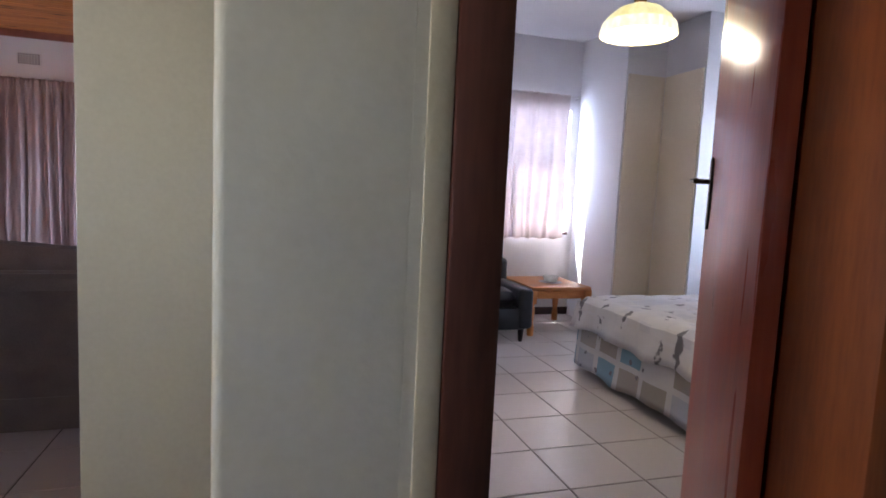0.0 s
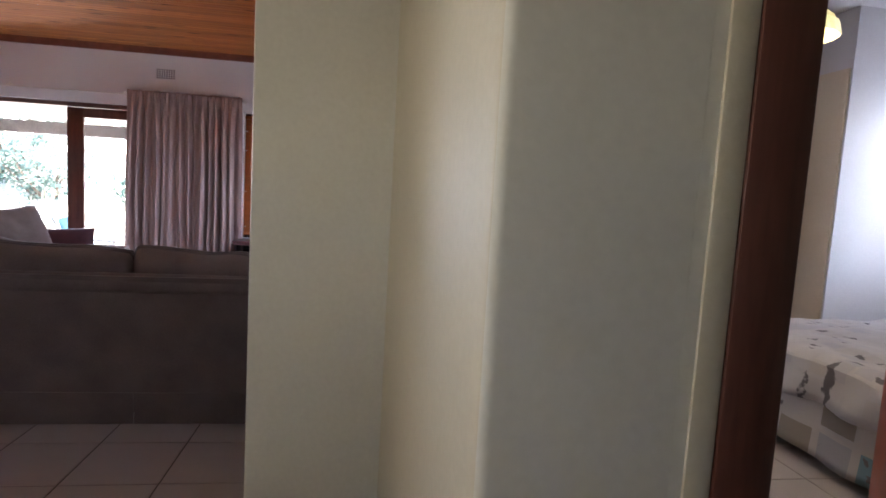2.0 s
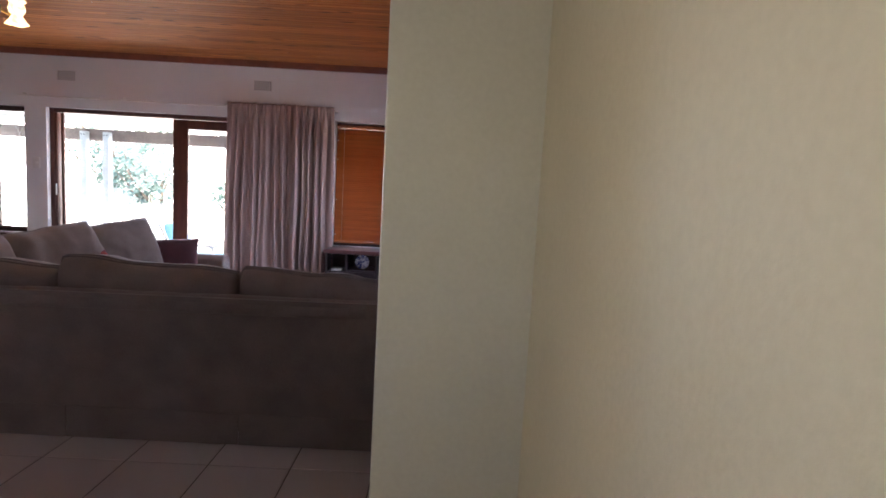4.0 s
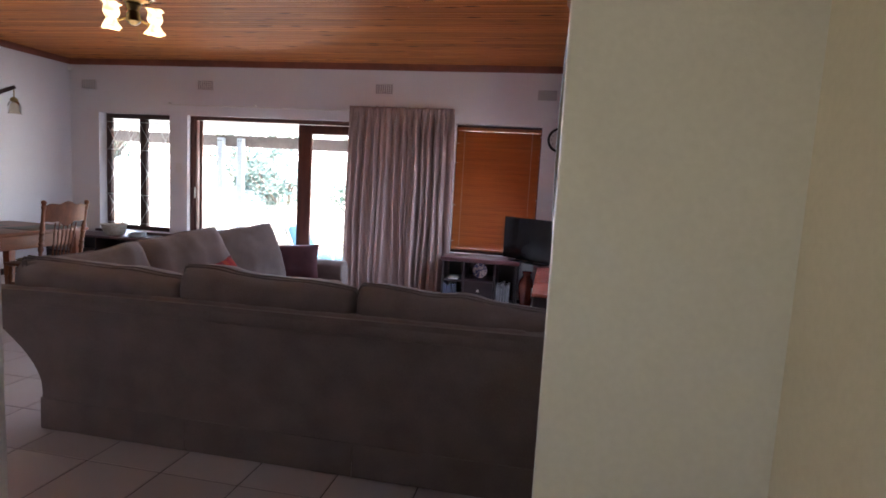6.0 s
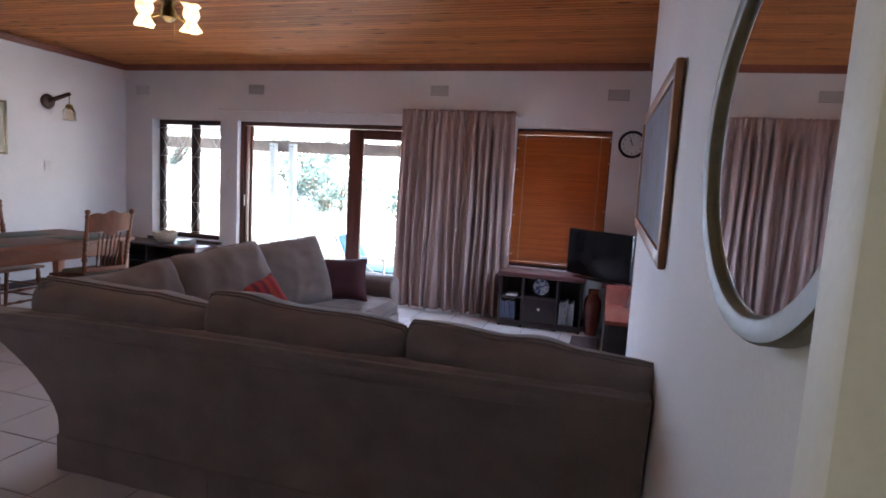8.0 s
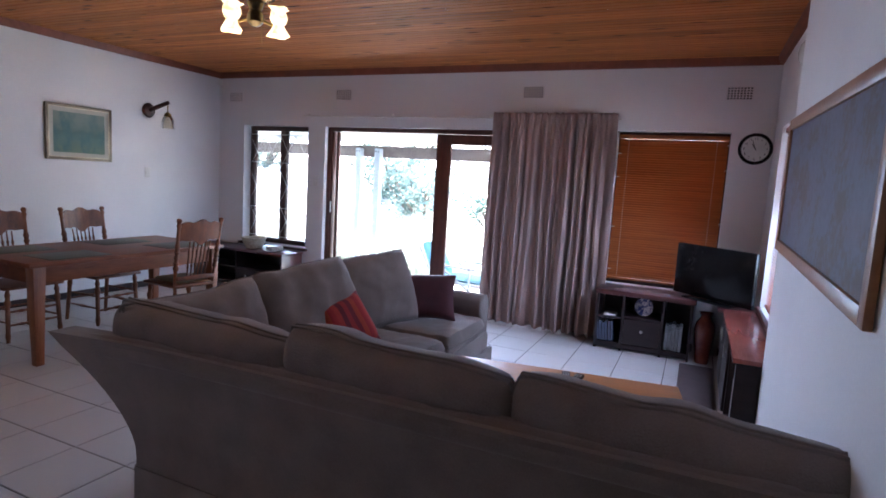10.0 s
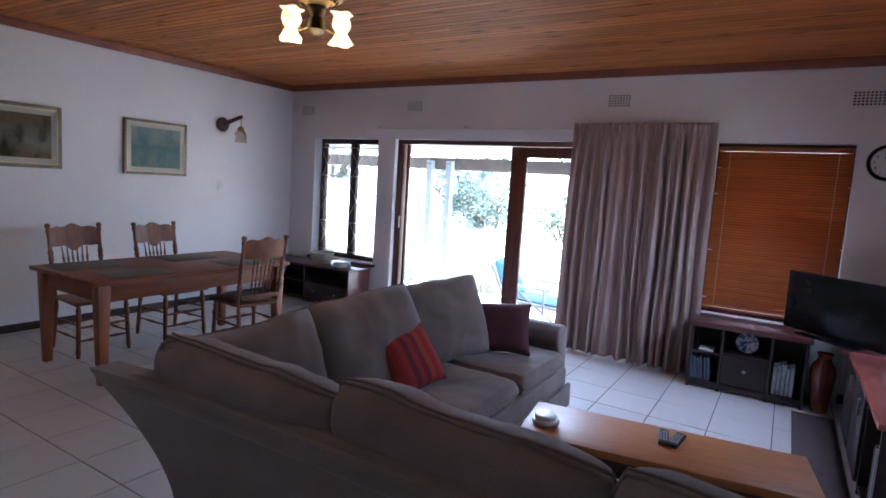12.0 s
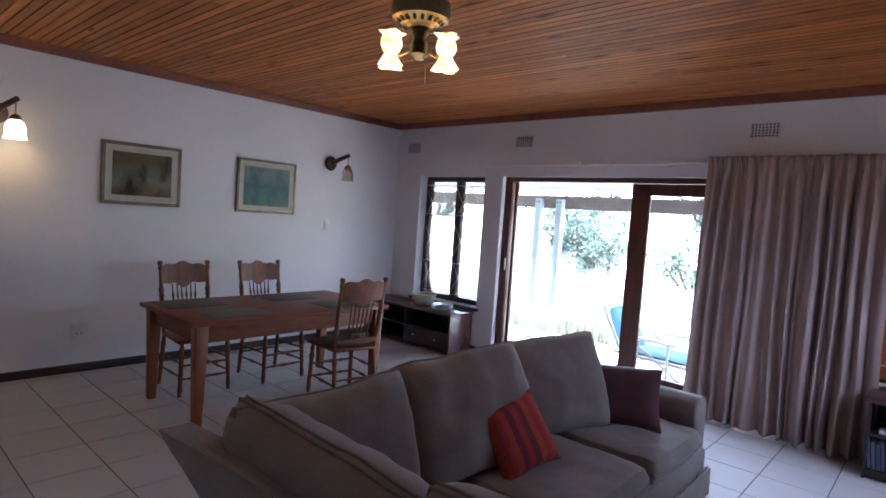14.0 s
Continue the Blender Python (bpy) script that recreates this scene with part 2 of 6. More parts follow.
SHEER = surf("cream_curtain_cloth", (0.60, 0.53, 0.52), (0.70, 0.63, 0.61), 0.9, 8, 220, 0.15)
GLASS = glass("window_glass")
MIRROR = surf("mirror_silvering", (0.86, 0.87, 0.86), (0.88, 0.89, 0.88), 0.02, 3, 9, metal=1.0, rough_var=0.0)


def striped(name, cols, width, axis=0):
    m = surf(name, cols[0], cols[0], 0.88, 9, 240, 0.25)
    t = m.node_tree
    co, sp = t.nodes.new("ShaderNodeTexCoord"), t.nodes.new("ShaderNodeSeparateXYZ")
    md, mu = t.nodes.new("ShaderNodeMath"), t.nodes.new("ShaderNodeMath")
    mu.operation, md.operation = "MULTIPLY", "FRACT"
    mu.inputs[1].default_value = 1.0 / width
    rp = t.nodes.new("ShaderNodeValToRGB")
    rp.color_ramp.interpolation = "CONSTANT"
    for i, c in enumerate(cols):
        e = rp.color_ramp.elements[0] if i == 0 else rp.color_ramp.elements.new(i / len(cols))
        e.position, e.color = i / len(cols), (*c, 1)
    last = rp.color_ramp.elements[len(rp.color_ramp.elements) - 1]
    last.color = (*cols[len(cols) - 1], 1)
    t.links.new(co.outputs["Object"], sp.inputs[0])
    t.links.new(sp.outputs[axis], mu.inputs[0])
    t.links.new(mu.outputs[0], md.inputs[0])
    t.links.new(md.outputs[0], rp.inputs[0])
    t.links.new(rp.outputs[0], t.nodes["Principled BSDF"].inputs["Base Color"])
    return m


REDSTRIPE = striped("red_orange_striped_cloth", [(0.30, 0.020, 0.022), (0.13, 0.010, 0.022), (0.32, 0.026, 0.020),
                                                  (0.28, 0.016, 0.02), (0.35, 0.042, 0.02), (0.16, 0.012, 0.025)], 0.21)
MAROON = surf("maroon_cushion_cloth", (0.046, 0.008, 0.013), (0.076, 0.014, 0.019), 0.9, 9, 260, 0.25, sheen=0.1)


def painting(name, stops, scale, rough=0.5):
    """A picture's canvas: soft blotches of the given colours from low to high."""
    m = surf(name, stops[0], stops[1], rough, scale, 40)
    t = m.node_tree
    rp = [n for n in t.nodes if n.bl_idname == "ShaderNodeValToRGB"][0].color_ramp
    rp.elements[0].position, rp.elements[1].position = 0.34, 0.66
    for i, c in enumerate(stops[2:]):
        e = rp.elements.new(0.42 + 0.08 * i)
        e.color = (*c, 1)
    return m




def landscape(name, h, top, mid, low, blot, scale):
    """A painted view on a sheet h high: bands of top, mid and low colour broken up by dabs of blot."""
    m = surf(name, top, top, 0.55, scale, 70, 0.15)
    t = m.node_tree
    co, sp = t.nodes.new("ShaderNodeTexCoord"), t.nodes.new("ShaderNodeSeparateXYZ")
    nz, ad = t.nodes.new("ShaderNodeTexNoise"), t.nodes.new("ShaderNodeMath")
    nz.inputs["Scale"].default_value, nz.inputs["Detail"].default_value = scale, 6.0
    ad.operation, ad.inputs[1].default_value = "MULTIPLY_ADD", 0.34 * h
    t.links.new(co.outputs["Object"], sp.inputs[0])
    t.links.new(co.outputs["Object"], nz.inputs["Vector"])
    t.links.new(nz.outputs["Fac"], ad.inputs[0])
    t.links.new(sp.outputs[2], ad.inputs[2])
    mr, rp = t.nodes.new("ShaderNodeMapRange"), t.nodes.new("ShaderNodeValToRGB")
    mr.inputs["From Min"].default_value, mr.inputs["From Max"].default_value = 0.17 * h, 1.17 * h
    t.links.new(ad.outputs[0], mr.inputs["Value"])
    t.links.new(mr.outputs[0], rp.inputs[0])
    r = rp.color_ramp
    r.elements[0].position, r.elements[0].color = 0.18, (*low, 1)
    r.elements[1].position, r.elements[1].color = 0.72, (*top, 1)
    r.elements.new(0.38).color = (*mid, 1)
    r.elements.new(0.52).color = (*[c * 0.8 for c in mid], 1)
    dab, lim, mx = t.nodes.new("ShaderNodeTexNoise"), t.nodes.new("ShaderNodeMapRange"), t.nodes.new("ShaderNodeMix")
    dab.inputs["Scale"].default_value, dab.inputs["Detail"].default_value = scale * 1.2, 8.0
    lim.inputs["From Min"].default_value, lim.inputs["From Max"].default_value = 0.48, 0.70
    mp = t.nodes.new("ShaderNodeMapping")
    mp.inputs["Location"].default_value, mp.inputs["Scale"].default_value = (7, 3, 1), (1.0, 1.0, 0.55)
    t.links.new(co.outputs["Object"], mp.inputs[0])
    t.links.new(mp.outputs[0], dab.inputs["Vector"])
    t.links.new(dab.outputs["Fac"], lim.inputs["Value"])
    mx.data_type = "RGBA"
    mx.inputs[7].default_value = (*blot, 1)
    t.links.new(lim.outputs[0], mx.inputs[0])
    t.links.new(rp.outputs[0], mx.inputs[6])
    t.links.new(mx.outputs[2], t.nodes["Principled BSDF"].inputs["Base Color"])
    return m


CANVAS_FOREST = landscape("woodland_river_painting", 0.565, (0.11, 0.095, 0.055), (0.17, 0.175, 0.14), (0.14, 0.10, 0.05), (0.030, 0.023, 0.010), 6.5)
CANVAS_LAKE = landscape("pale_lake_painting", 0.572, (0.19, 0.24, 0.21), (0.11, 0.19, 0.18), (0.15, 0.21, 0.16), (0.075, 0.15, 0.16), 8.0)
CANVAS_DUSK = painting("dusk_landscape_print", [(0.12, 0.085, 0.075), (0.16, 0.155, 0.20), (0.13, 0.10, 0.10), (0.14, 0.13, 0.165)], 4, 0.55)


def knots(m):
    """Dark oval knots scattered along the boards."""
    t = m.node_tree
    p = t.nodes["Principled BSDF"]
    col = p.inputs["Base Color"].links[0].from_socket
    co, mp, vo = t.nodes.new("ShaderNodeTexCoord"), t.nodes.new("ShaderNodeMapping"), t.nodes.new("ShaderNodeTexVoronoi")
    mp.inputs["Scale"].default_value = (2.2, 11.0, 11.0)
    vo.inputs["Scale"].default_value = 1.0
    mr, mx = t.nodes.new("ShaderNodeMapRange"), t.nodes.new("ShaderNodeMix")
    mr.inputs["From Min"].default_value, mr.inputs["From Max"].default_value = 0.20, 0.08
    mx.data_type, mx.blend_type = "RGBA", "MIX"
    mx.inputs[7].default_value = (0.07, 0.022, 0.010, 1)
    t.links.new(co.outputs["Object"], mp.inputs["Vector"])
    t.links.new(mp.outputs["Vector"], vo.inputs["Vector"])
    t.links.new(vo.outputs["Distance"], mr.inputs["Value"])
    t.links.new(mr.outputs[0], mx.inputs[0])
    t.links.new(col, mx.inputs[6])
    t.links.new(mx.outputs[2], p.inputs["Base Color"])


knots(PINE)
for m, level in ((PINE, 0.22), (BLACK, 0.2), (CANVAS_DUSK, 0.12), (CANVAS_FOREST, 0.12), (CANVAS_LAKE, 0.15), (TABLEWOOD, 0.3), (SOFA, 0.2)):
    m.node_tree.nodes["Principled BSDF"].inputs["Specular IOR Level"].default_value = level


def translucent(m, share):
    """Thin cloth that lets daylight through."""
    t = m.node_tree
    p, out = t.nodes["Principled BSDF"], t.nodes["Material Output"]
    tr, mx = t.nodes.new("ShaderNodeBsdfTranslucent"), t.nodes.new("ShaderNodeMixShader")
    mx.inputs[0].default_value = share
    t.links.new(p.inputs["Base Color"].links[0].from_socket, tr.inputs[0])
    t.links.new(p.outputs[0], mx.inputs[1])
    t.links.new(tr.outputs[0], mx.inputs[2])
    t.links.new(mx.outputs[0], out.inputs[0])


translucent(SHEER, 0.28)
translucent(CURTAIN, 0.10)
translucent(LEAF, 0.3)
translucent(GRASS, 0.3)
translucent(BLINDWOOD, 0.08)


# ---- mesh helpers ----
def bm_box(x0, y0, z0, x1, y1, z1, bevel=0.0, seg=2, bm=None):
    own = bmesh.new()
    bmesh.ops.create_cube(own, size=1.0)
    for v in own.verts:
        v.co = Vector(((x0 + x1) / 2 + v.co.x * (x1 - x0), (y0 + y1) / 2 + v.co.y * (y1 - y0), (z0 + z1) / 2 + v.co.z * (z1 - z0)))
    if bevel:
        bmesh.ops.bevel(own, geom=own.edges[:], offset=bevel, segments=seg, affect="EDGES", profile=0.5)
    return merged(bm, own)


def merged(bm, own):
    if bm is None:
        return own
    tmp = bpy.data.meshes.new("tmp")
    own.to_mesh(tmp)
    own.free()
    bm.from_mesh(tmp)
    bpy.data.meshes.remove(tmp)
    return bm


def bm_lathe(profile, seg=24, at=(0, 0, 0), bm=None, wave=None):
    """Turned about z from (radius, height) pairs; wave(angle, radius, height) may change the radius."""
    own = bmesh.new()
    rings = []
    for r, h in profile:
        ring = []
        for i in range(seg):
            a = 2 * math.pi * i / seg
            q = wave(a, r, h) if wave else r
            ring.append(own.verts.new((at[0] + q * math.cos(a), at[1] + q * math.sin(a), at[2] + h)))
        rings.append(ring)
    for k in range(len(rings) - 1):
        for i in range(seg):
            j = (i + 1) % seg
            own.faces.new((rings[k][i], rings[k][j], rings[k + 1][j], rings[k + 1][i]))
    if profile[0][0] > 1e-4:
        own.faces.new(list(reversed(rings[0])))
    if profile[len(profile) - 1][0] > 1e-4:
        own.faces.new(rings[len(rings) - 1])
    bmesh.ops.remove_doubles(own, verts=own.verts[:], dist=1e-5)
    return merged(bm, own)


def bm_tube(points, radius, seg=8, bm=None, radii=None):
    """A round bar along a row of points."""
    own = bmesh.new()
    pts = [Vector(p) for p in points]
    rings = []
    for i, p in enumerate(pts):
        d = (pts[min(i + 1, len(pts) - 1)] - pts[max(i - 1, 0)]).normalized()
        u = d.orthogonal().normalized() if abs(d.z) > 0.95 else Vector((0, 0, 1)).cross(d).normalized()
        w = d.cross(u)
        r = radii[i] if radii else radius
        rings.append([own.verts.new(p + u * r * math.cos(2 * math.pi * k / seg) + w * r * math.sin(2 * math.pi * k / seg)) for k in range(seg)])
    for a, b in zip(rings[:-1], rings[1:]):
        for k in range(seg):
            own.faces.new((a[k], a[(k + 1) % seg], b[(k + 1) % seg], b[k]))
    own.faces.new(list(reversed(rings[0])))
    own.faces.new(rings[len(rings) - 1])
    return merged(bm, own)


def bm_pillow(w, h, d, n=14, puff=0.42, wobble=0.012, seed=1, sag=0.0, corner=0.085, crease=0.0, box=5.0):
    """A stuffed cushion: w along x, h along z, d thick along y, its base at z=0; sag lowers the middle of the top."""
    bm = bmesh.new()
    rng = random.Random(seed)
    off = Vector((rng.uniform(0, 50), rng.uniform(0, 50), rng.uniform(0, 50)))
    sides = []
    for s in (-1, 1):
        grid = []
        for j in range(n + 1):
            row = []
            for i in range(n + 1):
                u, v = 2 * i / n - 1, 2 * j / n - 1
                e = max(0.0, (1 - abs(u) ** box) * (1 - abs(v) ** box)) ** puff
                c = 1 - corner * abs(u * v) ** 4 - (0.05 * (2 - u * u - v * v) * max(abs(u), abs(v)) ** 3 if corner < 0 else 0)
                x = u * w / 2 * (1 + 0.035 * (1 - abs(v) ** 3) * abs(u) ** 3 - 0.03) * c
                z = h / 2 + v * h / 2 * c * (0.97 + 0.05 * (1 - u * u) * max(0.0, v))
                z -= sag * max(0, v) * (1 - u * u)
                y = s * d / 2 * (0.10 + 0.90 * e)
                k = noise.noise(Vector((x * 6, z * 6, s)) + off) * wobble * (0.3 + e) + noise.noise(Vector((x * 11, z * 17, s)) + off) * wobble * 0.28
                cr = 1 - abs(noise.noise(Vector((x * 7 + z * 4, z * 3.5 - x * 2, s * 3)) + off))
                k += s * crease * (cr ** 6 - 0.25) * min(1.0, e * 1.4)
                row.append(bm.verts.new((x, y + k, z + noise.noise(Vector((x * 5, 3, z * 2)) + off) * wobble)))
            grid.append(row)
        sides.append(grid)
        for j in range(n):
            for i in range(n):
                q = (grid[j][i], grid[j][i + 1], grid[j + 1][i + 1], grid[j + 1][i])
                bm.faces.new(q if s < 0 else tuple(reversed(q)))
    a, b = sides
    rim = lambda g: [g[0][i] for i in range(n)] + [g[j][n] for j in range(n)] + [g[n][n - i] for i in range(n)] + [g[n - j][0] for j in range(n)]
    ra, rb = rim(a), rim(b)
    for i in range(len(ra)):
        j = (i + 1) % len(ra)
        bm.faces.new((ra[j], ra[i], rb[i], rb[j]))
    return bm, [v.co.copy() for v in ra], [v.co.copy() for v in rb]


def link(name, bm, material, smooth=True):
    me = bpy.data.meshes.new(name)
    bm.normal_update()
    bm.to_mesh(me)
    bm.free()
    if smooth:
        for p in me.polygons:
            p.use_smooth = True
        me.set_sharp_from_angle(angle=radians(38))
    me.materials.append(material)
    return new(name, me)


def part(name, bm, material, parent, label=""):
    ob = link(name, bm, material)
    ob.parent = parent
    return tagged(ob, label) if label else ob


def thing(name, m, label, category, group="", kind=""):
    ob = new(name)
    ob.empty_display_size = 0.1
    ob.matrix_world = m
    return tagged(ob, label, category, group, kind)


def solid(name, bm, material, label, category, kind="", group=""):
    return tagged(link(name, bm, material), label, category, group, kind)


def wall_with_holes(a0, a1, z0, z1, holes, make):
    """Fills the rectangle with boxes round the holes (a0, z0, a1, z1); make(a0, a1, z0, z1) adds one box."""
    xs = sorted({a0, a1, *[h[0] for h in holes], *[h[2] for h in holes]})
    for x0, x1 in zip(xs[:-1], xs[1:]):
        cuts = sorted([(h[1], h[3]) for h in holes if h[0] <= x0 + 1e-6 and h[2] >= x1 - 1e-6])
        z = z0
        for c0, c1 in cuts:
            if c0 > z + 1e-6:
                make(x0, x1, z, c0)
            z = c1
        if z < z1 - 1e-6:
            make(x0, x1, z, z1)


def clean(bm):
    bmesh.ops.remove_doubles(bm, verts=bm.verts[:], dist=1e-4)
    return bm


# ---- the plan ----
XW, YN, XE, XM = -6.916, 7.333, -0.285, -0.41        # west, north, alcove east and mirror walls
YP, YQ = 1.552, 5.04                                   # opening side and end of the mirror wall
CEIL = 2.765
WIN = (-6.48, 0.53, -5.42, 2.085)
SLIDE = (-5.16, 0.0, -2.05, 2.085)
BLIND = (-1.64, 0.57, -0.63, 2.10)
EASTWIN = (5.15, 0.62, 6.76, 2.09)
YB, XB = 5.38, 4.25                                    # bedroom back and side walls
CEILB = 2.86
BWIN = (1.45, 0.89, 2.99, 2.16)
BSIDE = (2.3, 0.90, 3.75, 2.16)

bm = bmesh.new()
wall_with_holes(XW - 0.2, 0.0, -0.1, CEIL + 0.2, [WIN, SLIDE, BLIND], lambda a, b, c, d: bm_box(a, YN, c, b, YN + 0.23, d, bm=bm))
solid("wall_north", clean(bm), PLASTER, "white painted plaster wall with windows and sliding door", "wall", "structure")
solid("wall_west", bm_box(XW - 0.2, YP, -0.1, XW, YN - 0.002, CEIL + 0.2), PLASTER, "white painted plaster wall behind the dining table", "wall", "structure")
bm = bmesh.new()
wall_with_holes(YQ + 0.002, YN - 0.002, -0.1, CEIL + 0.2, [EASTWIN], lambda a, b, c, d: bm_box(XE, a, c, 0.0, b, d, bm=bm))
solid("wall_alcove", clean(bm), PLASTER, "white painted alcove wall with a side window", "wall", "structure")
solid("wall_mirror_side", bm_box(XM, YP + 0.07, -0.1, 0.14, YQ, CEIL + 0.2, 0.006), PLASTER, "white painted wall with oval mirror and framed picture", "wall", "structure")
solid("wall_opening_pier", bm_box(-0.449, YP + 0.001, -0.1, 0.14, YP + 0.069, CEIL + 0.2, 0.008), PLASTER_CREAM, "painted pier at the side of the passage opening", "wall", "structure")
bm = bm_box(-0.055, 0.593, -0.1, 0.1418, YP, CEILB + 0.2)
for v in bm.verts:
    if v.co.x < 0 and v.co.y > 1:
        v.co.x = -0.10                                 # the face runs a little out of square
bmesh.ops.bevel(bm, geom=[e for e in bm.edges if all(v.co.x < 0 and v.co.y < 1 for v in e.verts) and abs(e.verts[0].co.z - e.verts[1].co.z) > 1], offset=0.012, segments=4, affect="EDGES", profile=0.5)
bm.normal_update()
# darker cream on the west face offsets the side lamp's light by colour
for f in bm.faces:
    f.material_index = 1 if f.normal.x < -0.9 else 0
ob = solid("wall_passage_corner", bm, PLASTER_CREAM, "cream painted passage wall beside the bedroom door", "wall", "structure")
ob.data.materials.append(CREAMTRIM_SHADE)
bm = bmesh.new()
wall_with_holes(0.142, 2.2, -0.1, CEILB + 0.2, [(0.21, -0.1, 0.90, 2.06)], lambda a, b, c, d: bm_box(a, 0.593, c, b, 0.745, d, bm=bm))
solid("wall_bedroom_door", clean(bm), PLASTER_CREAM, "cream painted wall round the bedroom doorway", "wall", "structure")
solid("wall_south_living", bm_box(XW - 0.2, YP - 0.15, -0.1, -1.47, YP - 0.002, CEIL + 0.2, 0.008), PLASTER, "white painted living room wall beside the opening", "wall", "structure")
bm = bm_box(-1.468, YP - 0.0, 2.25, -0.45, YP + 0.14, CEIL + 0.2)
solid("wall_over_opening", bm, PLASTER_CREAM, "painted wall over the passage opening", "wall", "structure")
# the small holes in the west and south passage walls are added for light
bm = bmesh.new()
wall_with_holes(-1.6, YP - 0.152, -0.1, CEILB, [(0.12, 1.33, 0.36, 1.67)], lambda a, b, c, d: bm_box(-1.75, a, c, -1.6, b, d, bm=bm))
solid("wall_passage_west", clean(bm), PLASTER_CREAM, "cream painted passage wall", "wall", "structure")
bm = bmesh.new()
wall_with_holes(-1.6, 2.2, -0.1, CEILB, [(-0.85, 1.35, -0.65, 1.65)], lambda a, b, c, d: bm_box(a, -1.75, c, b, -1.6, d, bm=bm))
solid("wall_passage_south", clean(bm), PLASTER_CREAM, "cream painted passage end wall with an added light opening", "wall", "structure")
solid("wall_passage_east", bm_box(2.202, -1.75, -0.1, 2.35, 0.745, CEILB), PLASTER_CREAM, "cream painted passage wall", "wall", "structure")
bm = bmesh.new()
wall_with_holes(0.142, XB, -0.1, CEILB + 0.2, [BWIN], lambda a, b, c, d: bm_box(a, YB, c, b, YB + 0.2, d, bm=bm))
solid("wall_bedroom_back", clean(bm), PLASTER, "white bedroom wall with curtained window", "wall", "structure")
bm = bmesh.new()
wall_with_holes(0.747, YB - 0.002, -0.1, CEILB + 0.2, [BSIDE], lambda a, b, c, d: bm_box(XB, a, c, XB + 0.2, b, d, bm=bm))
solid("wall_bedroom_side", clean(bm), PLASTER, "white bedroom side wall with window", "wall", "structure")
solid("wall_bedroom_south", bm_box(2.202, 0.60, -0.1, XB, 0.743, CEILB + 0.2), PLASTER, "white bedroom wall", "wall", "structure")
solid("ceiling_bedroom", bm_box(0.0, 0.60, CEILB, XB + 0.2, YB + 0.2, CEILB + 0.1), CEIL_WHITE, "white painted bedroom ceiling", "ceiling", "structure")
solid("ceiling_passage", bm_box(-1.75, -1.75, 2.62, 2.35, YP - 0.004, 2.72), CEIL_WHITE, "white painted passage ceiling", "ceiling", "structure")

# boards of the living room ceiling, with V grooves, running east to west
bm = bmesh.new()
y = YP
while y < YN - 0.01:
    y1 = min(y + 0.066, YN)
    prof = [(y, CEIL + 0.012), (y + 0.006, CEIL), (y1 - 0.006, CEIL), (y1, CEIL + 0.012)]
    cut = -3.6 + random.uniform(-2.2, 2.2)
    for x0, x1 in ((XW, cut), (cut + 0.001, 0.0)):
        q = [[bm.verts.new((x, py, pz)) for py, pz in prof] for x in (x0, x1)]
        for i in range(3):
            bm.faces.new((q[0][i], q[0][i + 1], q[1][i + 1], q[1][i]))
    y = y1
ceil = solid("ceiling_living", bm, PINE, "varnished knotty pine board ceiling", "ceiling", "structure")
solid("roof_over_living", bm_box(XW - 0.2, YP, CEIL + 0.03, 0.0, YN + 0.2, CEIL + 0.1), CEIL_WHITE, "boarding above the ceiling", "ceiling", "structure")


def moulding(name, p0, p1, inward, h, d, material, z, label):
    """A moulded strip from p0 to p1 along a wall, d deep and h high, hanging from or standing at z."""
    a, b, n = Vector((*p0, 0)), Vector((*p1, 0)), Vector((*inward, 0))
    prof = [(0, 0), (d * 0.55, 0), (d * 0.75, h * 0.3), (d, h * 0.55), (d, h), (0, h)]
    own = bmesh.new()
    ends = [[own.verts.new(e + n * q + Vector((0, 0, z + r))) for q, r in prof] for e in (a, b)]
    k = len(prof)
    for i in range(k):
        own.faces.new((ends[0][i], ends[0][(i + 1) % k], ends[1][(i + 1) % k], ends[1][i]))
    own.faces.new(ends[0])
    own.faces.new(list(reversed(ends[1])))
    bmesh.ops.recalc_face_normals(own, faces=own.faces[:])
    return solid(name, own, material, label, name.split("_")[0], "structure")


CH = 0.075
moulding("cornice_north", (XW, YN), (XE, YN), (0, -1), CH, 0.05, CORNICE, CEIL - CH + 0.004, "dark stained timber cornice")
moulding("cornice_west", (XW, YP), (XW, YN - 0.05), (1, 0), CH, 0.05, CORNICE, CEIL - CH + 0.004, "dark stained timber cornice")
moulding("cornice_alcove", (XE, YQ), (XE, YN - 0.05), (-1, 0), CH, 0.05, CORNICE, CEIL - CH + 0.004, "dark stained timber cornice")
moulding("cornice_mirror_side", (XM, YP + 0.07), (XM, YQ), (-1, 0), CH, 0.05, CORNICE, CEIL - CH + 0.004, "dark stained timber cornice")
moulding("baseboard_west", (XW, YP), (XW, YN), (1, 0), 0.075, 0.016, SKIRT, 0, "dark stained skirting board")
moulding("baseboard_north", (XW + 0.02, YN), (WIN[2] + 0.2, YN), (0, -1), 0.075, 0.016, SKIRT, 0, "dark stained skirting board")
moulding("baseboard_alcove", (-2.0, YN), (XE - 0.02, YN), (0, -1), 0.075, 0.016, SKIRT, 0, "dark stained skirting board")
moulding("baseboard_mirror_side", (XM, YP + 0.07), (XM, YQ), (-1, 0), 0.075, 0.016, SKIRT, 0, "dark stained skirting board")
moulding("baseboard_bedroom", (0.16, YB), (3.08, YB), (0, -1), 0.08, 0.016, SKIRT, 0, "dark brown skirting board")

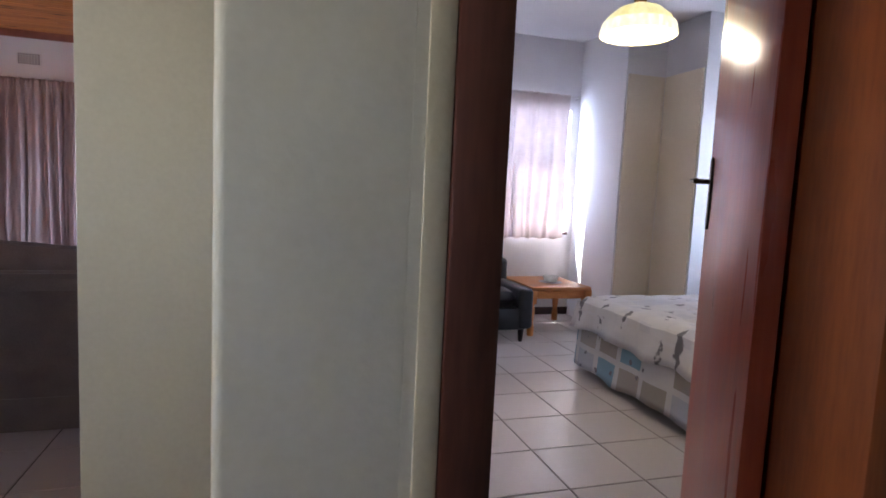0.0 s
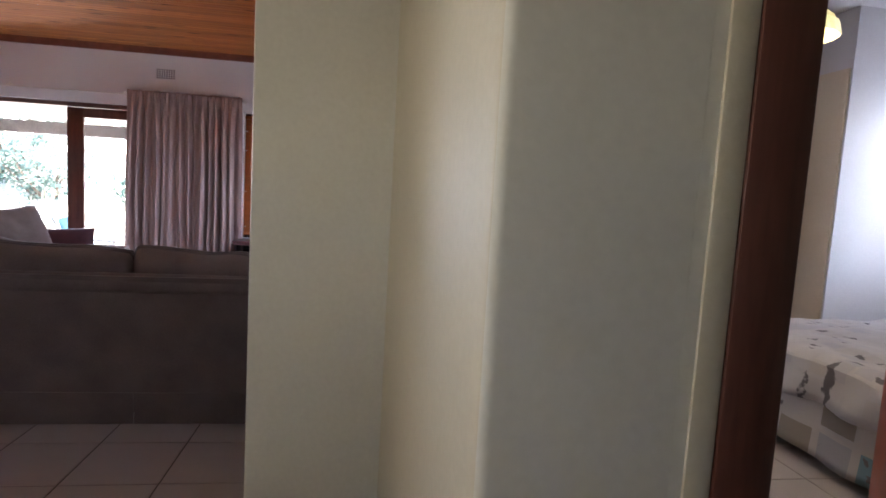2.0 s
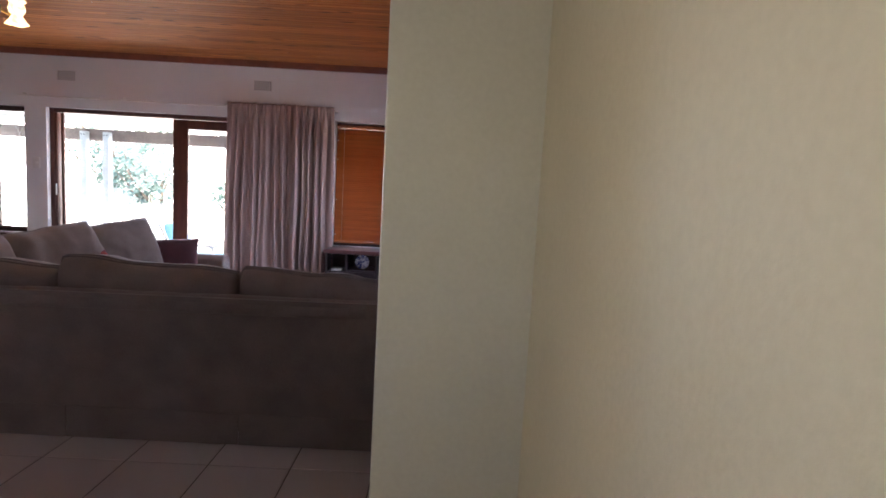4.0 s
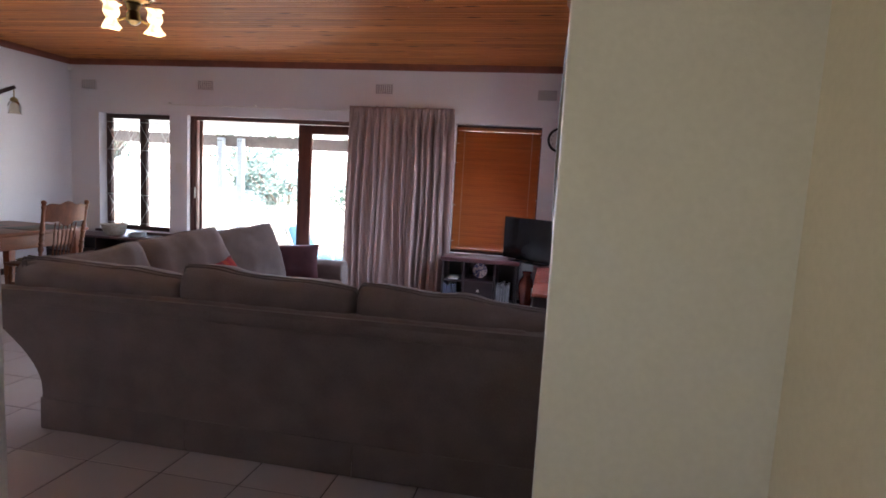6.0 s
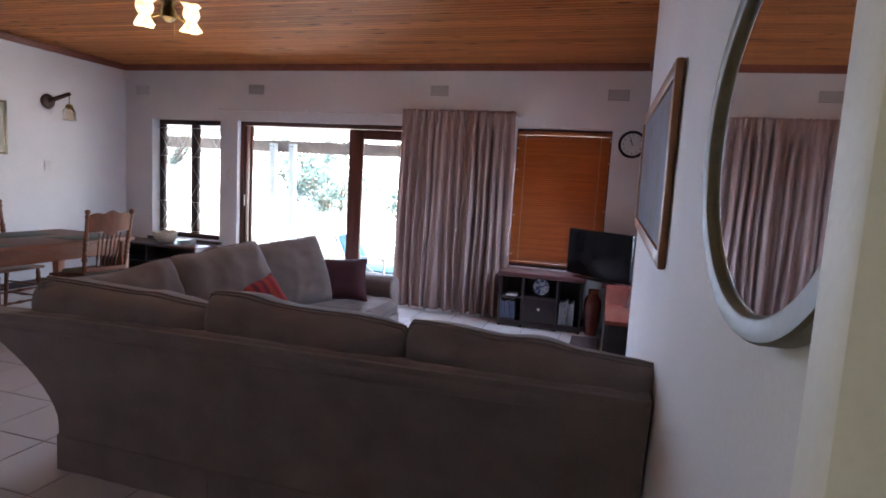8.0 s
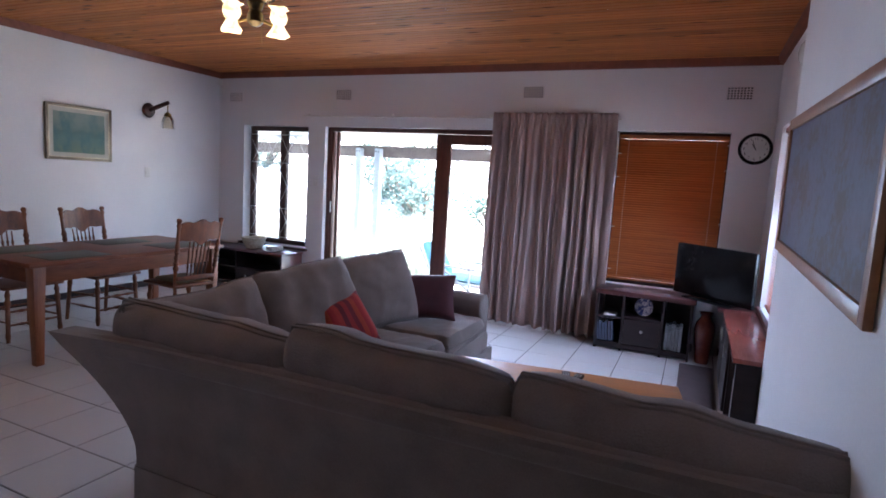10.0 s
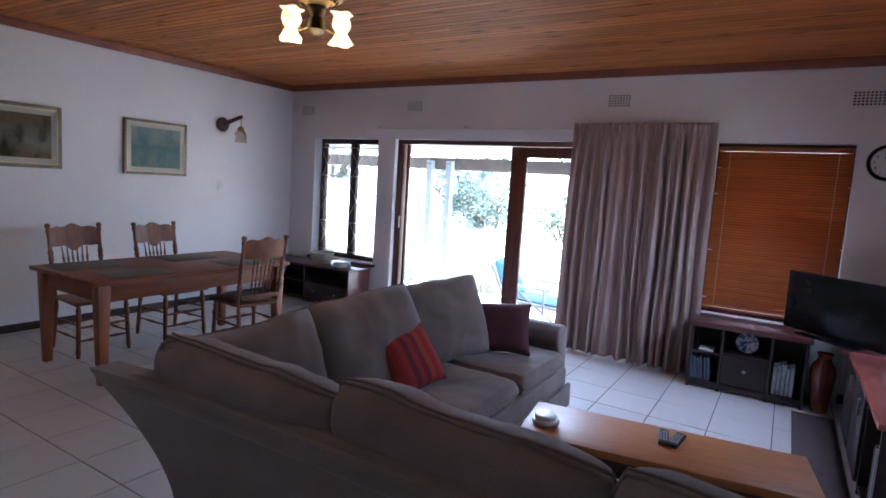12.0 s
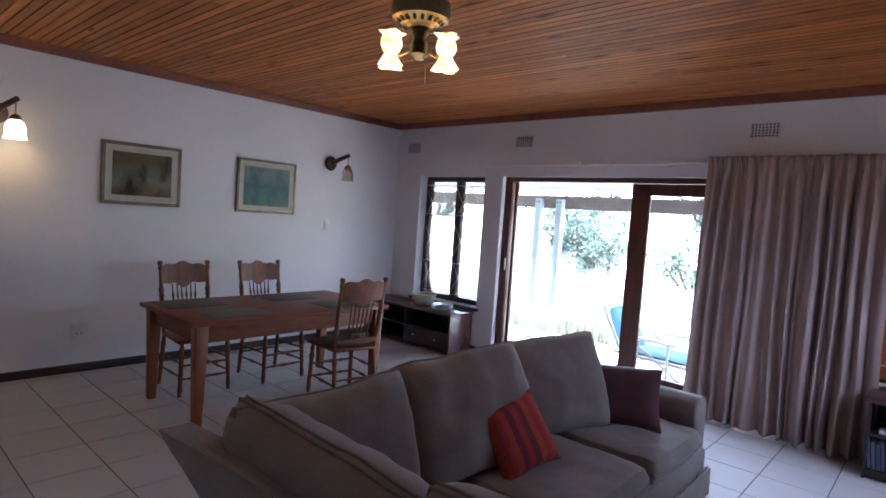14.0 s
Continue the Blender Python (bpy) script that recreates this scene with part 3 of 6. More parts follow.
# ---- windows and doors ----
def bar_frame(parent, name, x0, z0, x1, z1, w, y0, y1, material, bevel=0.004):
    """Four butted bars round a rectangle in the xz plane."""
    part(name, bm_box(x0, y0, z0, x0 + w, y1, z1, bevel), material, parent)
    part(name, bm_box(x1 - w, y0, z0, x1, y1, z1, bevel), material, parent)
    part(name, bm_box(x0 + w, y0, z1 - w, x1 - w, y1, z1, bevel), material, parent)
    part(name, bm_box(x0 + w, y0, z0, x1 - w, y1, z0 + w, bevel), material, parent)


def pane(parent, x0, z0, x1, z1, y, material=None):
    ob = part("pane", bm_box(x0, y - 0.002, z0, x1, y + 0.002, z1), material or GLASS, parent)
    ob.visible_shadow = False
    return ob


win = thing("window_1", pose(0, 0, 0), "dark timber window with diamond burglar bars", "window", kind="structure")
x0, z0, x1, z1 = WIN
YF = YN + 0.13
bar_frame(win, "window_frame", x0, z0, x1, z1, 0.06, YF, YF + 0.07, DARKWOOD)
xm = (x0 + x1) / 2 + 0.03
part("mullion", bm_box(xm - 0.045, YF - 0.004, z0 + 0.06, xm + 0.045, YF + 0.07, z1 - 0.06, 0.004), DARKWOOD, win)
pane(win, x0 + 0.055, z0 + 0.055, xm - 0.04, z1 - 0.055, YF + 0.045)
pane(win, xm + 0.04, z0 + 0.055, x1 - 0.055, z1 - 0.055, YF + 0.045)
part("window_sill", bm_box(x0 - 0.04, YN - 0.05, z0 - 0.035, x1 + 0.04, YF - 0.002, z0 - 0.002, 0.006), DARKWOOD, win)
bars = thing("burglar_bars", pose(0, 0, 0), "thin pale steel diamond burglar bars inside the window", "burglar bars")
ga, gb, gz0, gz1 = x0 + 0.05, x1 - 0.05, z0 + 0.05, z1 - 0.05
for gz in (gz0 + 0.04, (gz0 + gz1) * 0.5 - 0.3, (gz0 + gz1) * 0.5 + 0.3, gz1 - 0.06):
    part("bar", bm_tube([(ga - 0.05, YF - 0.03, gz), (gb + 0.05, YF - 0.03, gz)], 0.005, 6), IRON, bars)
H = gz1 - gz0 - 0.1
slope = 1.75
for sgn in (1, -1):
    for k in range(-8, 9):
        c = k * 0.26
        pts = []
        for tt in (0, 1):
            pts.append((c + tt * H / slope * sgn, gz0 + 0.04 + tt * H))
        (ax, az), (bx, bz) = pts
        ax, bx = ax + (ga + gb) / 2, bx + (ga + gb) / 2
        t0, t1 = 0.0, 1.0
        d = bx - ax
        lo, hi = sorted(((ga - ax) / d, (gb - ax) / d))
        t0, t1 = max(t0, lo), min(t1, hi)
        if t1 - t0 > 0.06:
            part("bar", bm_tube([(ax + d * t0, YF - 0.028 + 0.006 * sgn, az + (bz - az) * t0), (ax + d * t1, YF - 0.028 + 0.006 * sgn, az + (bz - az) * t1)], 0.0032, 5), IRON, bars)

sd = thing("sliding_door", pose(0, 0, 0), "dark timber sliding glass door standing open to the veranda", "door", kind="structure")
x0, z0, x1, z1 = SLIDE
YD = YN + 0.06
part("door_frame", bm_box(x0, YD, 0, x0 + 0.05, YD + 0.14, z1, 0.004), SLIDEWOOD, sd)
part("door_frame", bm_box(x1 - 0.05, YD, 0, x1, YD + 0.14, z1, 0.004), SLIDEWOOD, sd)
part("door_frame", bm_box(x0 + 0.05, YD, z1 - 0.05, x1 - 0.05, YD + 0.14, z1, 0.004), SLIDEWOOD, sd)
part("door_track", bm_box(x0 + 0.05, YD, 0.002, x1 - 0.05, YD + 0.14, 0.03, 0.004), SLIDEWOOD, sd)
for k in range(2):
    part("stacked_stile", bm_box(x0 + 0.052 + 0.045 * k, YD + 0.008 + 0.05 * k, 0.032, x0 + 0.085 + 0.045 * k, YD + 0.045 + 0.05 * k, z1 - 0.052, 0.004), SLIDEWOOD, sd)
part("door_catch", bm_box(x0 + 0.063, YD - 0.006, 1.02, x0 + 0.075, YD + 0.009, 1.16, 0.002), SILVER, sd, "small bright metal catch")
leaf = sd
lx0 = -3.615
part("stile", bm_box(lx0 - 0.055, YD + 0.05, 0.035, lx0 + 0.125, YD + 0.095, z1 - 0.055, 0.005), SLIDEWOOD, leaf)
part("stile", bm_box(x1 - 0.16, YD + 0.05, 0.035, x1 - 0.052, YD + 0.095, z1 - 0.055, 0.005), SLIDEWOOD, leaf)
part("rail", bm_box(lx0 + 0.125, YD + 0.05, z1 - 0.165, x1 - 0.16, YD + 0.095, z1 - 0.055, 0.005), SLIDEWOOD, leaf)
part("rail", bm_box(lx0 + 0.125, YD + 0.05, 0.035, x1 - 0.16, YD + 0.095, 0.19, 0.005), SLIDEWOOD, leaf)
pane(leaf, lx0 + 0.12, 0.185, x1 - 0.155, z1 - 0.16, YD + 0.072)

bw = thing("window_2", pose(0, 0, 0), "dark timber window behind a wooden blind", "window", kind="structure")
x0, z0, x1, z1 = BLIND
bar_frame(bw, "window_frame", x0, z0, x1, z1, 0.05, YF, YF + 0.07, DARKWOOD)
pane(bw, x0 + 0.045, z0 + 0.045, x1 - 0.045, z1 - 0.045, YF + 0.045)
part("window_sill", bm_box(x0 - 0.03, YN - 0.04, z0 - 0.035, x1 + 0.03, YF - 0.002, z0 - 0.002, 0.006), CABTOP, bw)
for zz in (0.82, 1.25, 1.75, 1.98):
    part("bar_stub", bm_tube([(x1 - 0.02, YN + 0.012, zz), (x1 + 0.006, YN + 0.012, zz)], 0.005, 6), WHITEPLAST, bw)
    part("bar_stub", bm_tube([(x0 - 0.006, YN + 0.012, zz - 0.1), (x0 + 0.05, YN + 0.012, zz - 0.1)], 0.005, 6), WHITEPLAST, bw)


def venetian(name, length, height, material, m, label, pitch=0.0232, tilt=62):
    """A lowered slatted blind hanging from its head rail, its top middle at the origin, facing -y."""
    b = thing(name, m, label, "blind")
    part("head_rail", bm_box(-length / 2, -0.022, -0.04, length / 2, 0.022, 0, 0.004), material, b)
    part("bottom_rail", bm_box(-length / 2, -0.016, -height, length / 2, 0.016, -height + 0.022, 0.004), material, b)
    slat = bmesh.new()
    c, s = math.cos(radians(tilt)), math.sin(radians(tilt))
    w = 0.0135
    pr = [(-w, -0.0008), (0, 0.0012), (w, -0.0008), (w, 0.0008), (0, 0.0028), (-w, 0.0008)]
    e = [[slat.verts.new((x, q * c - r * s, q * s + r * c)) for q, r in pr] for x in (-length / 2 + 0.004, length / 2 - 0.004)]
    for i in range(6):
        slat.faces.new((e[0][i], e[0][(i + 1) % 6], e[1][(i + 1) % 6], e[1][i]))
    slat.faces.new(e[0])
    slat.faces.new(list(reversed(e[1])))
    me = bpy.data.meshes.new("slat")
    bmesh.ops.recalc_face_normals(slat, faces=slat.faces[:])
    slat.to_mesh(me)
    slat.free()
    me.materials.append(material)
    z = -0.055
    while z > -height + 0.03:
        ob = new("slat", me)
        ob.location = (0, 0, z)
        ob.parent = b
        z -= pitch
    # pale bits at each slat stand in for daylight leaking through the cord holes
    for x in (-length * 0.40, length * 0.40):
        own = bmesh.new()
        for k in range(int((height - 0.09) / pitch)):
            zz = -0.06 - pitch * k
            bm_box(x - 0.0028, -0.018, zz - 0.004, x + 0.0028, -0.0145, zz + 0.004, bm=own)
        part("ladder_cord", own, PAPER, b, "ladder cord as pale dots for light through its holes")
    return b


venetian("wooden_blind", 0.995, 1.46, BLINDWOOD, pose((x0 + x1) / 2, YN + 0.085, z1 - 0.03), "lowered orange wooden slat blind with light dots painted along its cords", tilt=66)
ew = thing("window_3", pose(0, 0, 0), "dark timber side window in the alcove", "window", kind="structure")
y0, z0, y1, z1 = EASTWIN
for a, b, c, d in ((y0, y0 + 0.05, z0, z1), (y1 - 0.05, y1, z0, z1), (y0 + 0.05, y1 - 0.05, z0, z0 + 0.05), (y0 + 0.05, y1 - 0.05, z1 - 0.05, z1)):
    part("window_frame", bm_box(XE + 0.14, a, c, XE + 0.2, b, d, 0.004), DARKWOOD, ew)
ob = part("pane", bm_box(XE + 0.168, y0 + 0.045, z0 + 0.045, XE + 0.172, y1 - 0.045, z1 - 0.045), GLASS, ew)
ob.visible_shadow = False
part("window_sill", bm_box(XE - 0.03, y0 - 0.02, z0 - 0.035, XE + 0.138, y1 + 0.02, z0 - 0.002, 0.006), CABTOP, ew)
venetian("cedar_blind", 1.42, 1.42, BLINDRED, pose(XE + 0.03, 5.90, z1 - 0.02, 0, 0, 90), "lowered cedar slat blind across the side window", tilt=30)

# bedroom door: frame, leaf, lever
solid("trim_door", bm_box(0.156, 0.588, 0.0, 0.1855, 0.5928, 2.09, 0.002), CREAMTRIM_SHADE, "narrow yellowed cream paint strip beside the door frame", "trim", "structure")
df = thing("door_frame", pose(0, 0, 0), "dark timber bedroom door frame", "door frame", kind="structure")
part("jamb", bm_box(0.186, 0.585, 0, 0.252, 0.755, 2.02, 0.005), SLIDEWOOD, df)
# warm light on the right jamb and rebate is put into their orange wood
part("jamb", bm_box(0.857, 0.585, 0, 0.975, 0.755, 2.02, 0.005), LITFRAMEWOOD, df, "orange brown jamb with the warm light put into its colour")
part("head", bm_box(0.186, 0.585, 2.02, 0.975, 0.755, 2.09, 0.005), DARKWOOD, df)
part("rebate", bm_box(0.884, 0.7552, 0, 0.93, 0.80, 2.02, 0.002), LITFRAMEWOOD, df)
door = thing("bedroom_door", pose(0.851, 0.757, 0.012, 0, 0, 55.0), "red mahogany flush door standing open into the bedroom", "door")
part("door_leaf", bm_box(0.004, -0.002, 0, 0.775, 0.038, 2.0, 0.003), DOORWOOD, door)
for hz in (0.25, 1.75):
    part("hinge", bm_tube([(0.0, 0.045, hz - 0.05), (0.0, 0.045, hz + 0.05)], 0.007, 8), BRASS, door)
plate = part("lever_plate", bm_box(0.70, 0.038, 1.15, 0.738, 0.044, 1.36, 0.003), BRONZE, door)
part("lever", bm_tube([(0.719, 0.04, 1.29), (0.719, 0.085, 1.29), (0.70, 0.092, 1.29), (0.61, 0.09, 1.287)], 0.008, 8), BRONZE, plate)
plate = part("lever_plate", bm_box(0.70, -0.008, 1.15, 0.738, -0.002, 1.36, 0.003), BRONZE, door)
part("lever", bm_tube([(0.719, -0.004, 1.29), (0.719, -0.05, 1.29), (0.70, -0.056, 1.29), (0.61, -0.054, 1.287)], 0.008, 8), BRONZE, plate)

# ---- living room: corner sofa ----
sofa = thing("corner_sofa", pose(0, 0, 0), "L-shaped taupe fabric corner sofa with loose back cushions", "sofa")
SX0, SX1, SY0 = -2.99, XM - 0.010, 3.07        # back run, along the x axis
BACKZ = 0.775


def back_panel(length, flare, lean, name, m, label=""):
    """A sofa back seen from behind: length along x, outside face at y=0 leaning out towards -y; flare widens the low x end at the top."""
    own = bmesh.new()
    nz, nx = 12, 30
    grid = {}
    for side in (0, 1):
        for j in range(nz + 1):
            for i in range(nx + 1):
                u, v = i / nx, j / nz
                z = 0.165 + (BACKZ - 0.165) * v * (1 - (0.075 * (1 - u) ** 4 if flare else 0))
                sw = max(0.0, v - 0.12) / 0.88
                x = u * length - flare * sw ** 1.7 * (1 - u) ** 3
                y = -lean * sw ** 1.9 - 0.035 * max(0.0, 1 - u * 7) * sw
                if side:
                    y += 0.15 - 0.03 * v
                if j == nz:
                    z += 0.014 * math.sin(math.pi * 0.5) - 0.012 * math.sin(math.pi * u)
                grid[side, j, i] = own.verts.new((x, y, z))
    for j in range(nz):
        for i in range(nx):
            own.faces.new((grid[0, j, i], grid[0, j, i + 1], grid[0, j + 1, i + 1], grid[0, j + 1, i]))
            own.faces.new((grid[1, j, i + 1], grid[1, j, i], grid[1, j + 1, i], grid[1, j + 1, i + 1]))
    for i in range(nx):
        own.faces.new((grid[0, nz, i], grid[0, nz, i + 1], grid[1, nz, i + 1], grid[1, nz, i]))
        own.faces.new((grid[0, 0, i + 1], grid[0, 0, i], grid[1, 0, i], grid[1, 0, i + 1]))
    for j in range(nz):
        own.faces.new((grid[0, j + 1, 0], grid[1, j + 1, 0], grid[1, j, 0], grid[0, j, 0]))
        own.faces.new((grid[0, j, nx], grid[1, j, nx], grid[1, j + 1, nx], grid[0, j + 1, nx]))
    top = [e for e in own.edges if all(v.co.z > BACKZ - 0.075 for v in e.verts) and len(e.link_faces) == 2 and e.calc_face_angle(0) > 0.6]
    bmesh.ops.bevel(own, geom=top, offset=0.035, segments=3, affect="EDGES", profile=0.5)
    bmesh.ops.recalc_face_normals(own, faces=own.faces[:])
    ob = part(name, own, SOFA, sofa, label)
    ob.matrix_local = m
    return ob


back_panel(SX1 - SX0, 0.40, 0.09, "back_frame", pose(SX0, SY0, 0))
roll, fat = [], []
for i in range(25):
    u = i / 24
    roll.append((SX0 + u * (SX1 - SX0 - 0.03) + 0.02 - 0.40 * (1 - u) ** 3, SY0 - 0.09 - 0.035 * max(0.0, 1 - u * 7) + 0.055, BACKZ - 0.030 - 0.010 * math.sin(math.pi * u) - 0.045 * (1 - u) ** 4))
    fat.append(0.052 * min(1.0, 0.35 + u * 12, 0.35 + (1 - u) * 20))
part("top_roll", bm_tube(roll, 0.05, 14, None, fat), SOFA, sofa)
# return run, along the y axis, its outside towards the dining table
RX, RY1 = -3.12, 5.78
b2 = back_panel(RY1 - SY0 - 0.16, 0.0, 0.10, "back_frame", pose(RX, RY1, 0, 0, 0, -90))


def skirt(name, p0, p1, seed):
    """A pleated cloth skirt from the floor to the frame."""
    own = bmesh.new()
    a, b = Vector((*p0, 0)), Vector((*p1, 0))
    n = max(6, int((b - a).length / 0.04))
    side = (b - a).normalized().cross(Vector((0, 0, 1)))
    rows = []
    for z in (0.006, 0.06, 0.12, 0.168):
        row = []
        for i in range(n + 1):
            w = 0.006 * noise.noise(Vector((i * 0.31, z * 4, seed))) * (1 - z / 0.2)
            row.append((a.lerp(b, i / n) + side * (0.006 + w + 0.012 * (0.168 - z)) + Vector((0, 0, z))))
        rows.append(row)
    vs = [[[own.verts.new(p - side * 0.008 * k) for p in row] for row in rows] for k in (0, 1)]
    for k in (0, 1):
        for j in range(3):
            for i in range(n):
                own.faces.new((vs[k][j][i], vs[k][j][i + 1], vs[k][j + 1][i + 1], vs[k][j + 1][i]))
    for i in range(n):
        own.faces.new((vs[0][0][i], vs[0][0][i + 1], vs[1][0][i + 1], vs[1][0][i]))
        own.faces.new((vs[0][3][i], vs[0][3][i + 1], vs[1][3][i + 1], vs[1][3][i]))
    for j in range(3):
        own.faces.new((vs[0][j][0], vs[0][j + 1][0], vs[1][j + 1][0], vs[1][j][0]))
        own.faces.new((vs[0][j][n], vs[0][j + 1][n], vs[1][j + 1][n], vs[1][j][n]))
    bmesh.ops.recalc_face_normals(own, faces=own.faces[:])
    part(name, own, SOFA, sofa)


for i, (q0, q1) in enumerate(((SX0, -2.155), (-2.15, -1.285), (-1.28, SX1))):
    skirt("skirt", (q0, SY0 - 0.004), (q1, SY0 - 0.004), i)
skirt("skirt", (SX0 - 0.006, SY0 + 0.9), (SX0 - 0.006, SY0), 5)
skirt("skirt", (RX - 0.02, RY1), (RX - 0.02, SY0 + 0.2), 6)
skirt("skirt", (-2.28, SY0 + 0.95), (-2.28, RY1), 7)
skirt("skirt", (SX1, 4.02), (-2.27, 4.02), 8)
part("seat_frame", bm_box(SX0 + 0.02, SY0 + 0.02, 0.05, SX1, 4.0, 0.30, 0.03), SOFA, sofa)
part("seat_frame", bm_box(RX + 0.02, 4.0, 0.05, -2.3, RY1 - 0.02, 0.30, 0.03), SOFA, sofa)


def seat_cushion(x0, y0, x1, y1, seed):
    own, ra, rb = bm_pillow(x1 - x0, y1 - y0, 0.17, 26, 0.22, 0.010, seed, 0.0, 0.03, 0.006)
    ob = part("seat_cushion", own, SOFA, sofa)
    ob.matrix_local = Matrix.Translation(((x0 + x1) / 2, y1, 0.378)) @ pose(0, 0, 0, 90, 0, 0)
    pp = part("piping", bm_tube([*ra, ra[0]], 0.0055, 6), PIPING, ob)
    return ob


for i, (a, b) in enumerate(((-2.25, -1.36), (-1.35, SX1))):
    seat_cushion(a, SY0 + 0.2, b, 4.02, 20 + i)
for i, (a, b) in enumerate(((3.30, 4.02), (4.03, 4.86), (4.87, RY1 - 0.16))):
    seat_cushion(RX + 0.2, a, -2.27, b, 30 + i)


def back_cushion(w, h, d, m, seed, sag=0.0, plump=False):
    own, ra, rb = bm_pillow(w, h, d, 32, 0.48 if plump else 0.40, 0.018, seed, sag, 0.0 if plump else 0.03, 0.007, 3.6 if plump else 5.0)
    ob = part("back_cushion", own, SOFA, sofa)
    ob.matrix_local = m
    part("piping", bm_tube([*ra, ra[0]], 0.006, 6), PIPING, ob)
    part("piping", bm_tube([*rb, rb[0]], 0.006, 6), PIPING, ob)
    return ob


back_cushion(1.00, 0.48, 0.27, pose(-2.69, SY0 + 0.16, 0.42, 11, 2, 0), 1, 0.02)
back_cushion(0.93, 0.49, 0.27, pose(-1.785, SY0 + 0.165, 0.43, 10, 2.5, 0), 2, 0.02)
back_cushion(0.95, 0.49, 0.27, pose(-0.865, SY0 + 0.165, 0.42, 10, 2.5, 0), 3, 0.025)
back_cushion(0.74, 0.52, 0.26, pose(RX + 0.24, 3.43, 0.42, 19, 2, -95), 4, 0.03, True)
back_cushion(0.74, 0.56, 0.28, pose(RX + 0.31, 4.18, 0.42, 23, 6, -102), 5, 0.0, True)
back_cushion(0.63, 0.54, 0.28, pose(RX + 0.30, 4.90, 0.42, 21, 8, -122), 6, 0.0, True)

# rolled arm at the far end
own = bmesh.new()
prof = [(0, 0.17), (0, 0.42), (-0.035, 0.50), (-0.03, 0.575), (0.03, 0.615), (0.11, 0.61), (0.165, 0.565), (0.165, 0.17)]
ends = [[own.verts.new((x, RY1 - 0.15 + q, z)) for q, z in prof] for x in (RX + 0.1, -2.33)]
for i in range(len(prof)):
    j = (i + 1) % len(prof)
    own.faces.new((ends[0][i], ends[0][j], ends[1][j], ends[1][i]))
own.faces.new(ends[0])
own.faces.new(list(reversed(ends[1])))
bmesh.ops.recalc_face_normals(own, faces=own.faces[:])
bmesh.ops.bevel(own, geom=own.edges[:], offset=0.022, segments=3, affect="EDGES", profile=0.5)
part("arm", own, SOFA, sofa)
skirt("skirt", (-2.30, RY1 - 0.17), (-2.30, RY1 + 0.02), 9)


def scatter_cushion(w, h, d, m, material, label, seed):
    own, ra, rb = bm_pillow(w, h, d, 16, 0.62, 0.010, seed, 0.0, -0.06)
    c = solid("scatter_cushion", own, material, label, "cushion", group="cushions on the sofa")
    c.matrix_world = m
    return c


scatter_cushion(0.345, 0.335, 0.13, pose(-2.62, 4.31, 0.455, 32, 10, -100), REDSTRIPE, "red and orange striped square cushion on the sofa", 41)
scatter_cushion(0.55, 0.35, 0.14, pose(-2.66, 5.15, 0.465, 24, 0, -152), MAROON, "dark maroon oblong cushion against the sofa arm", 42)

# ---- coffee table ----
ct = thing("coffee_table", pose(-1.43, 4.535, -0.025, 0, 0, 8.5), "low honey pine coffee table", "coffee table")
part("tabletop", bm_box(-0.64, -0.225, 0.405, 0.64, 0.225, 0.445, 0.008), COFFEEWOOD, ct)
for sx, sy in ((-1, -1), (1, -1), (-1, 1), (1, 1)):
    part("leg", bm_box(sx * 0.53 - 0.035, sy * 0.17 - 0.035, 0.025, sx * 0.53 + 0.035, sy * 0.17 + 0.035, 0.404, 0.006), COFFEEWOOD, ct)
for sy in (-1, 1):
    part("apron", bm_box(-0.494, sy * 0.17 - 0.012, 0.31, 0.494, sy * 0.17 + 0.012, 0.404, 0.004), DARKWOOD, ct)
for sx in (-1, 1):
    part("apron", bm_box(sx * 0.53 - 0.012, -0.134, 0.31, sx * 0.53 + 0.012, 0.134, 0.404, 0.004), DARKWOOD, ct)
dish = thing("round_dish", pose(-1.955, 4.405, 0.42), "white round lidded dish on the coffee table", "dish")
part("dish_base", bm_lathe([(0.055, 0), (0.066, 0.004), (0.070, 0.018), (0.066, 0.026), (0.0, 0.026)], 28), CHINA, dish)
part("dish_lid", bm_lathe([(0.052, 0.026), (0.054, 0.040), (0.048, 0.047), (0.030, 0.049), (0.0, 0.047)], 28), CHINA, dish)
for k, (rx, ry, rz) in enumerate(((-1.425, 4.60, 100), (-1.365, 4.605, 84))):
    r = thing("remote_control", pose(rx, ry, 0.42, 0, 0, rz), "black television remote control lying on the table", "remote control", "remotes on the table")
    part("casing", bm_box(-0.085, -0.024, 0, 0.085, 0.024, 0.022, 0.007), BLACKMATT, r)
    for i in range(5):
        for j in range(3):
            part("button", bm_lathe([(0.0045, 0), (0.004, 0.002), (0, 0.002)], 8, (-0.055 + 0.024 * i, -0.013 + 0.013 * j, 0.0215)), VENTW, r)

# ---- dining table and chairs ----
dt = thing("dining_table", pose(-5.48, 4.67, 0), "rectangular oak dining table with tapered legs", "dining table")
part("tabletop", bm_box(-0.475, -0.885, 0.728, 0.475, 0.885, 0.762, 0.007), TABLEWOOD, dt)
for sx, sy in ((-1, -1), (1, -1), (-1, 1), (1, 1)):
    own = bm_box(-0.045, -0.045, 0, 0.045, 0.045, 0.727, 0.004)
    for v in own.verts:
        k = 0.62 + 0.38 * min(1.0, v.co.z / 0.6)
        v.co.x, v.co.y = v.co.x * k + sx * 0.40, v.co.y * k + sy * 0.80
    part("leg", own, LEGWOOD, dt)
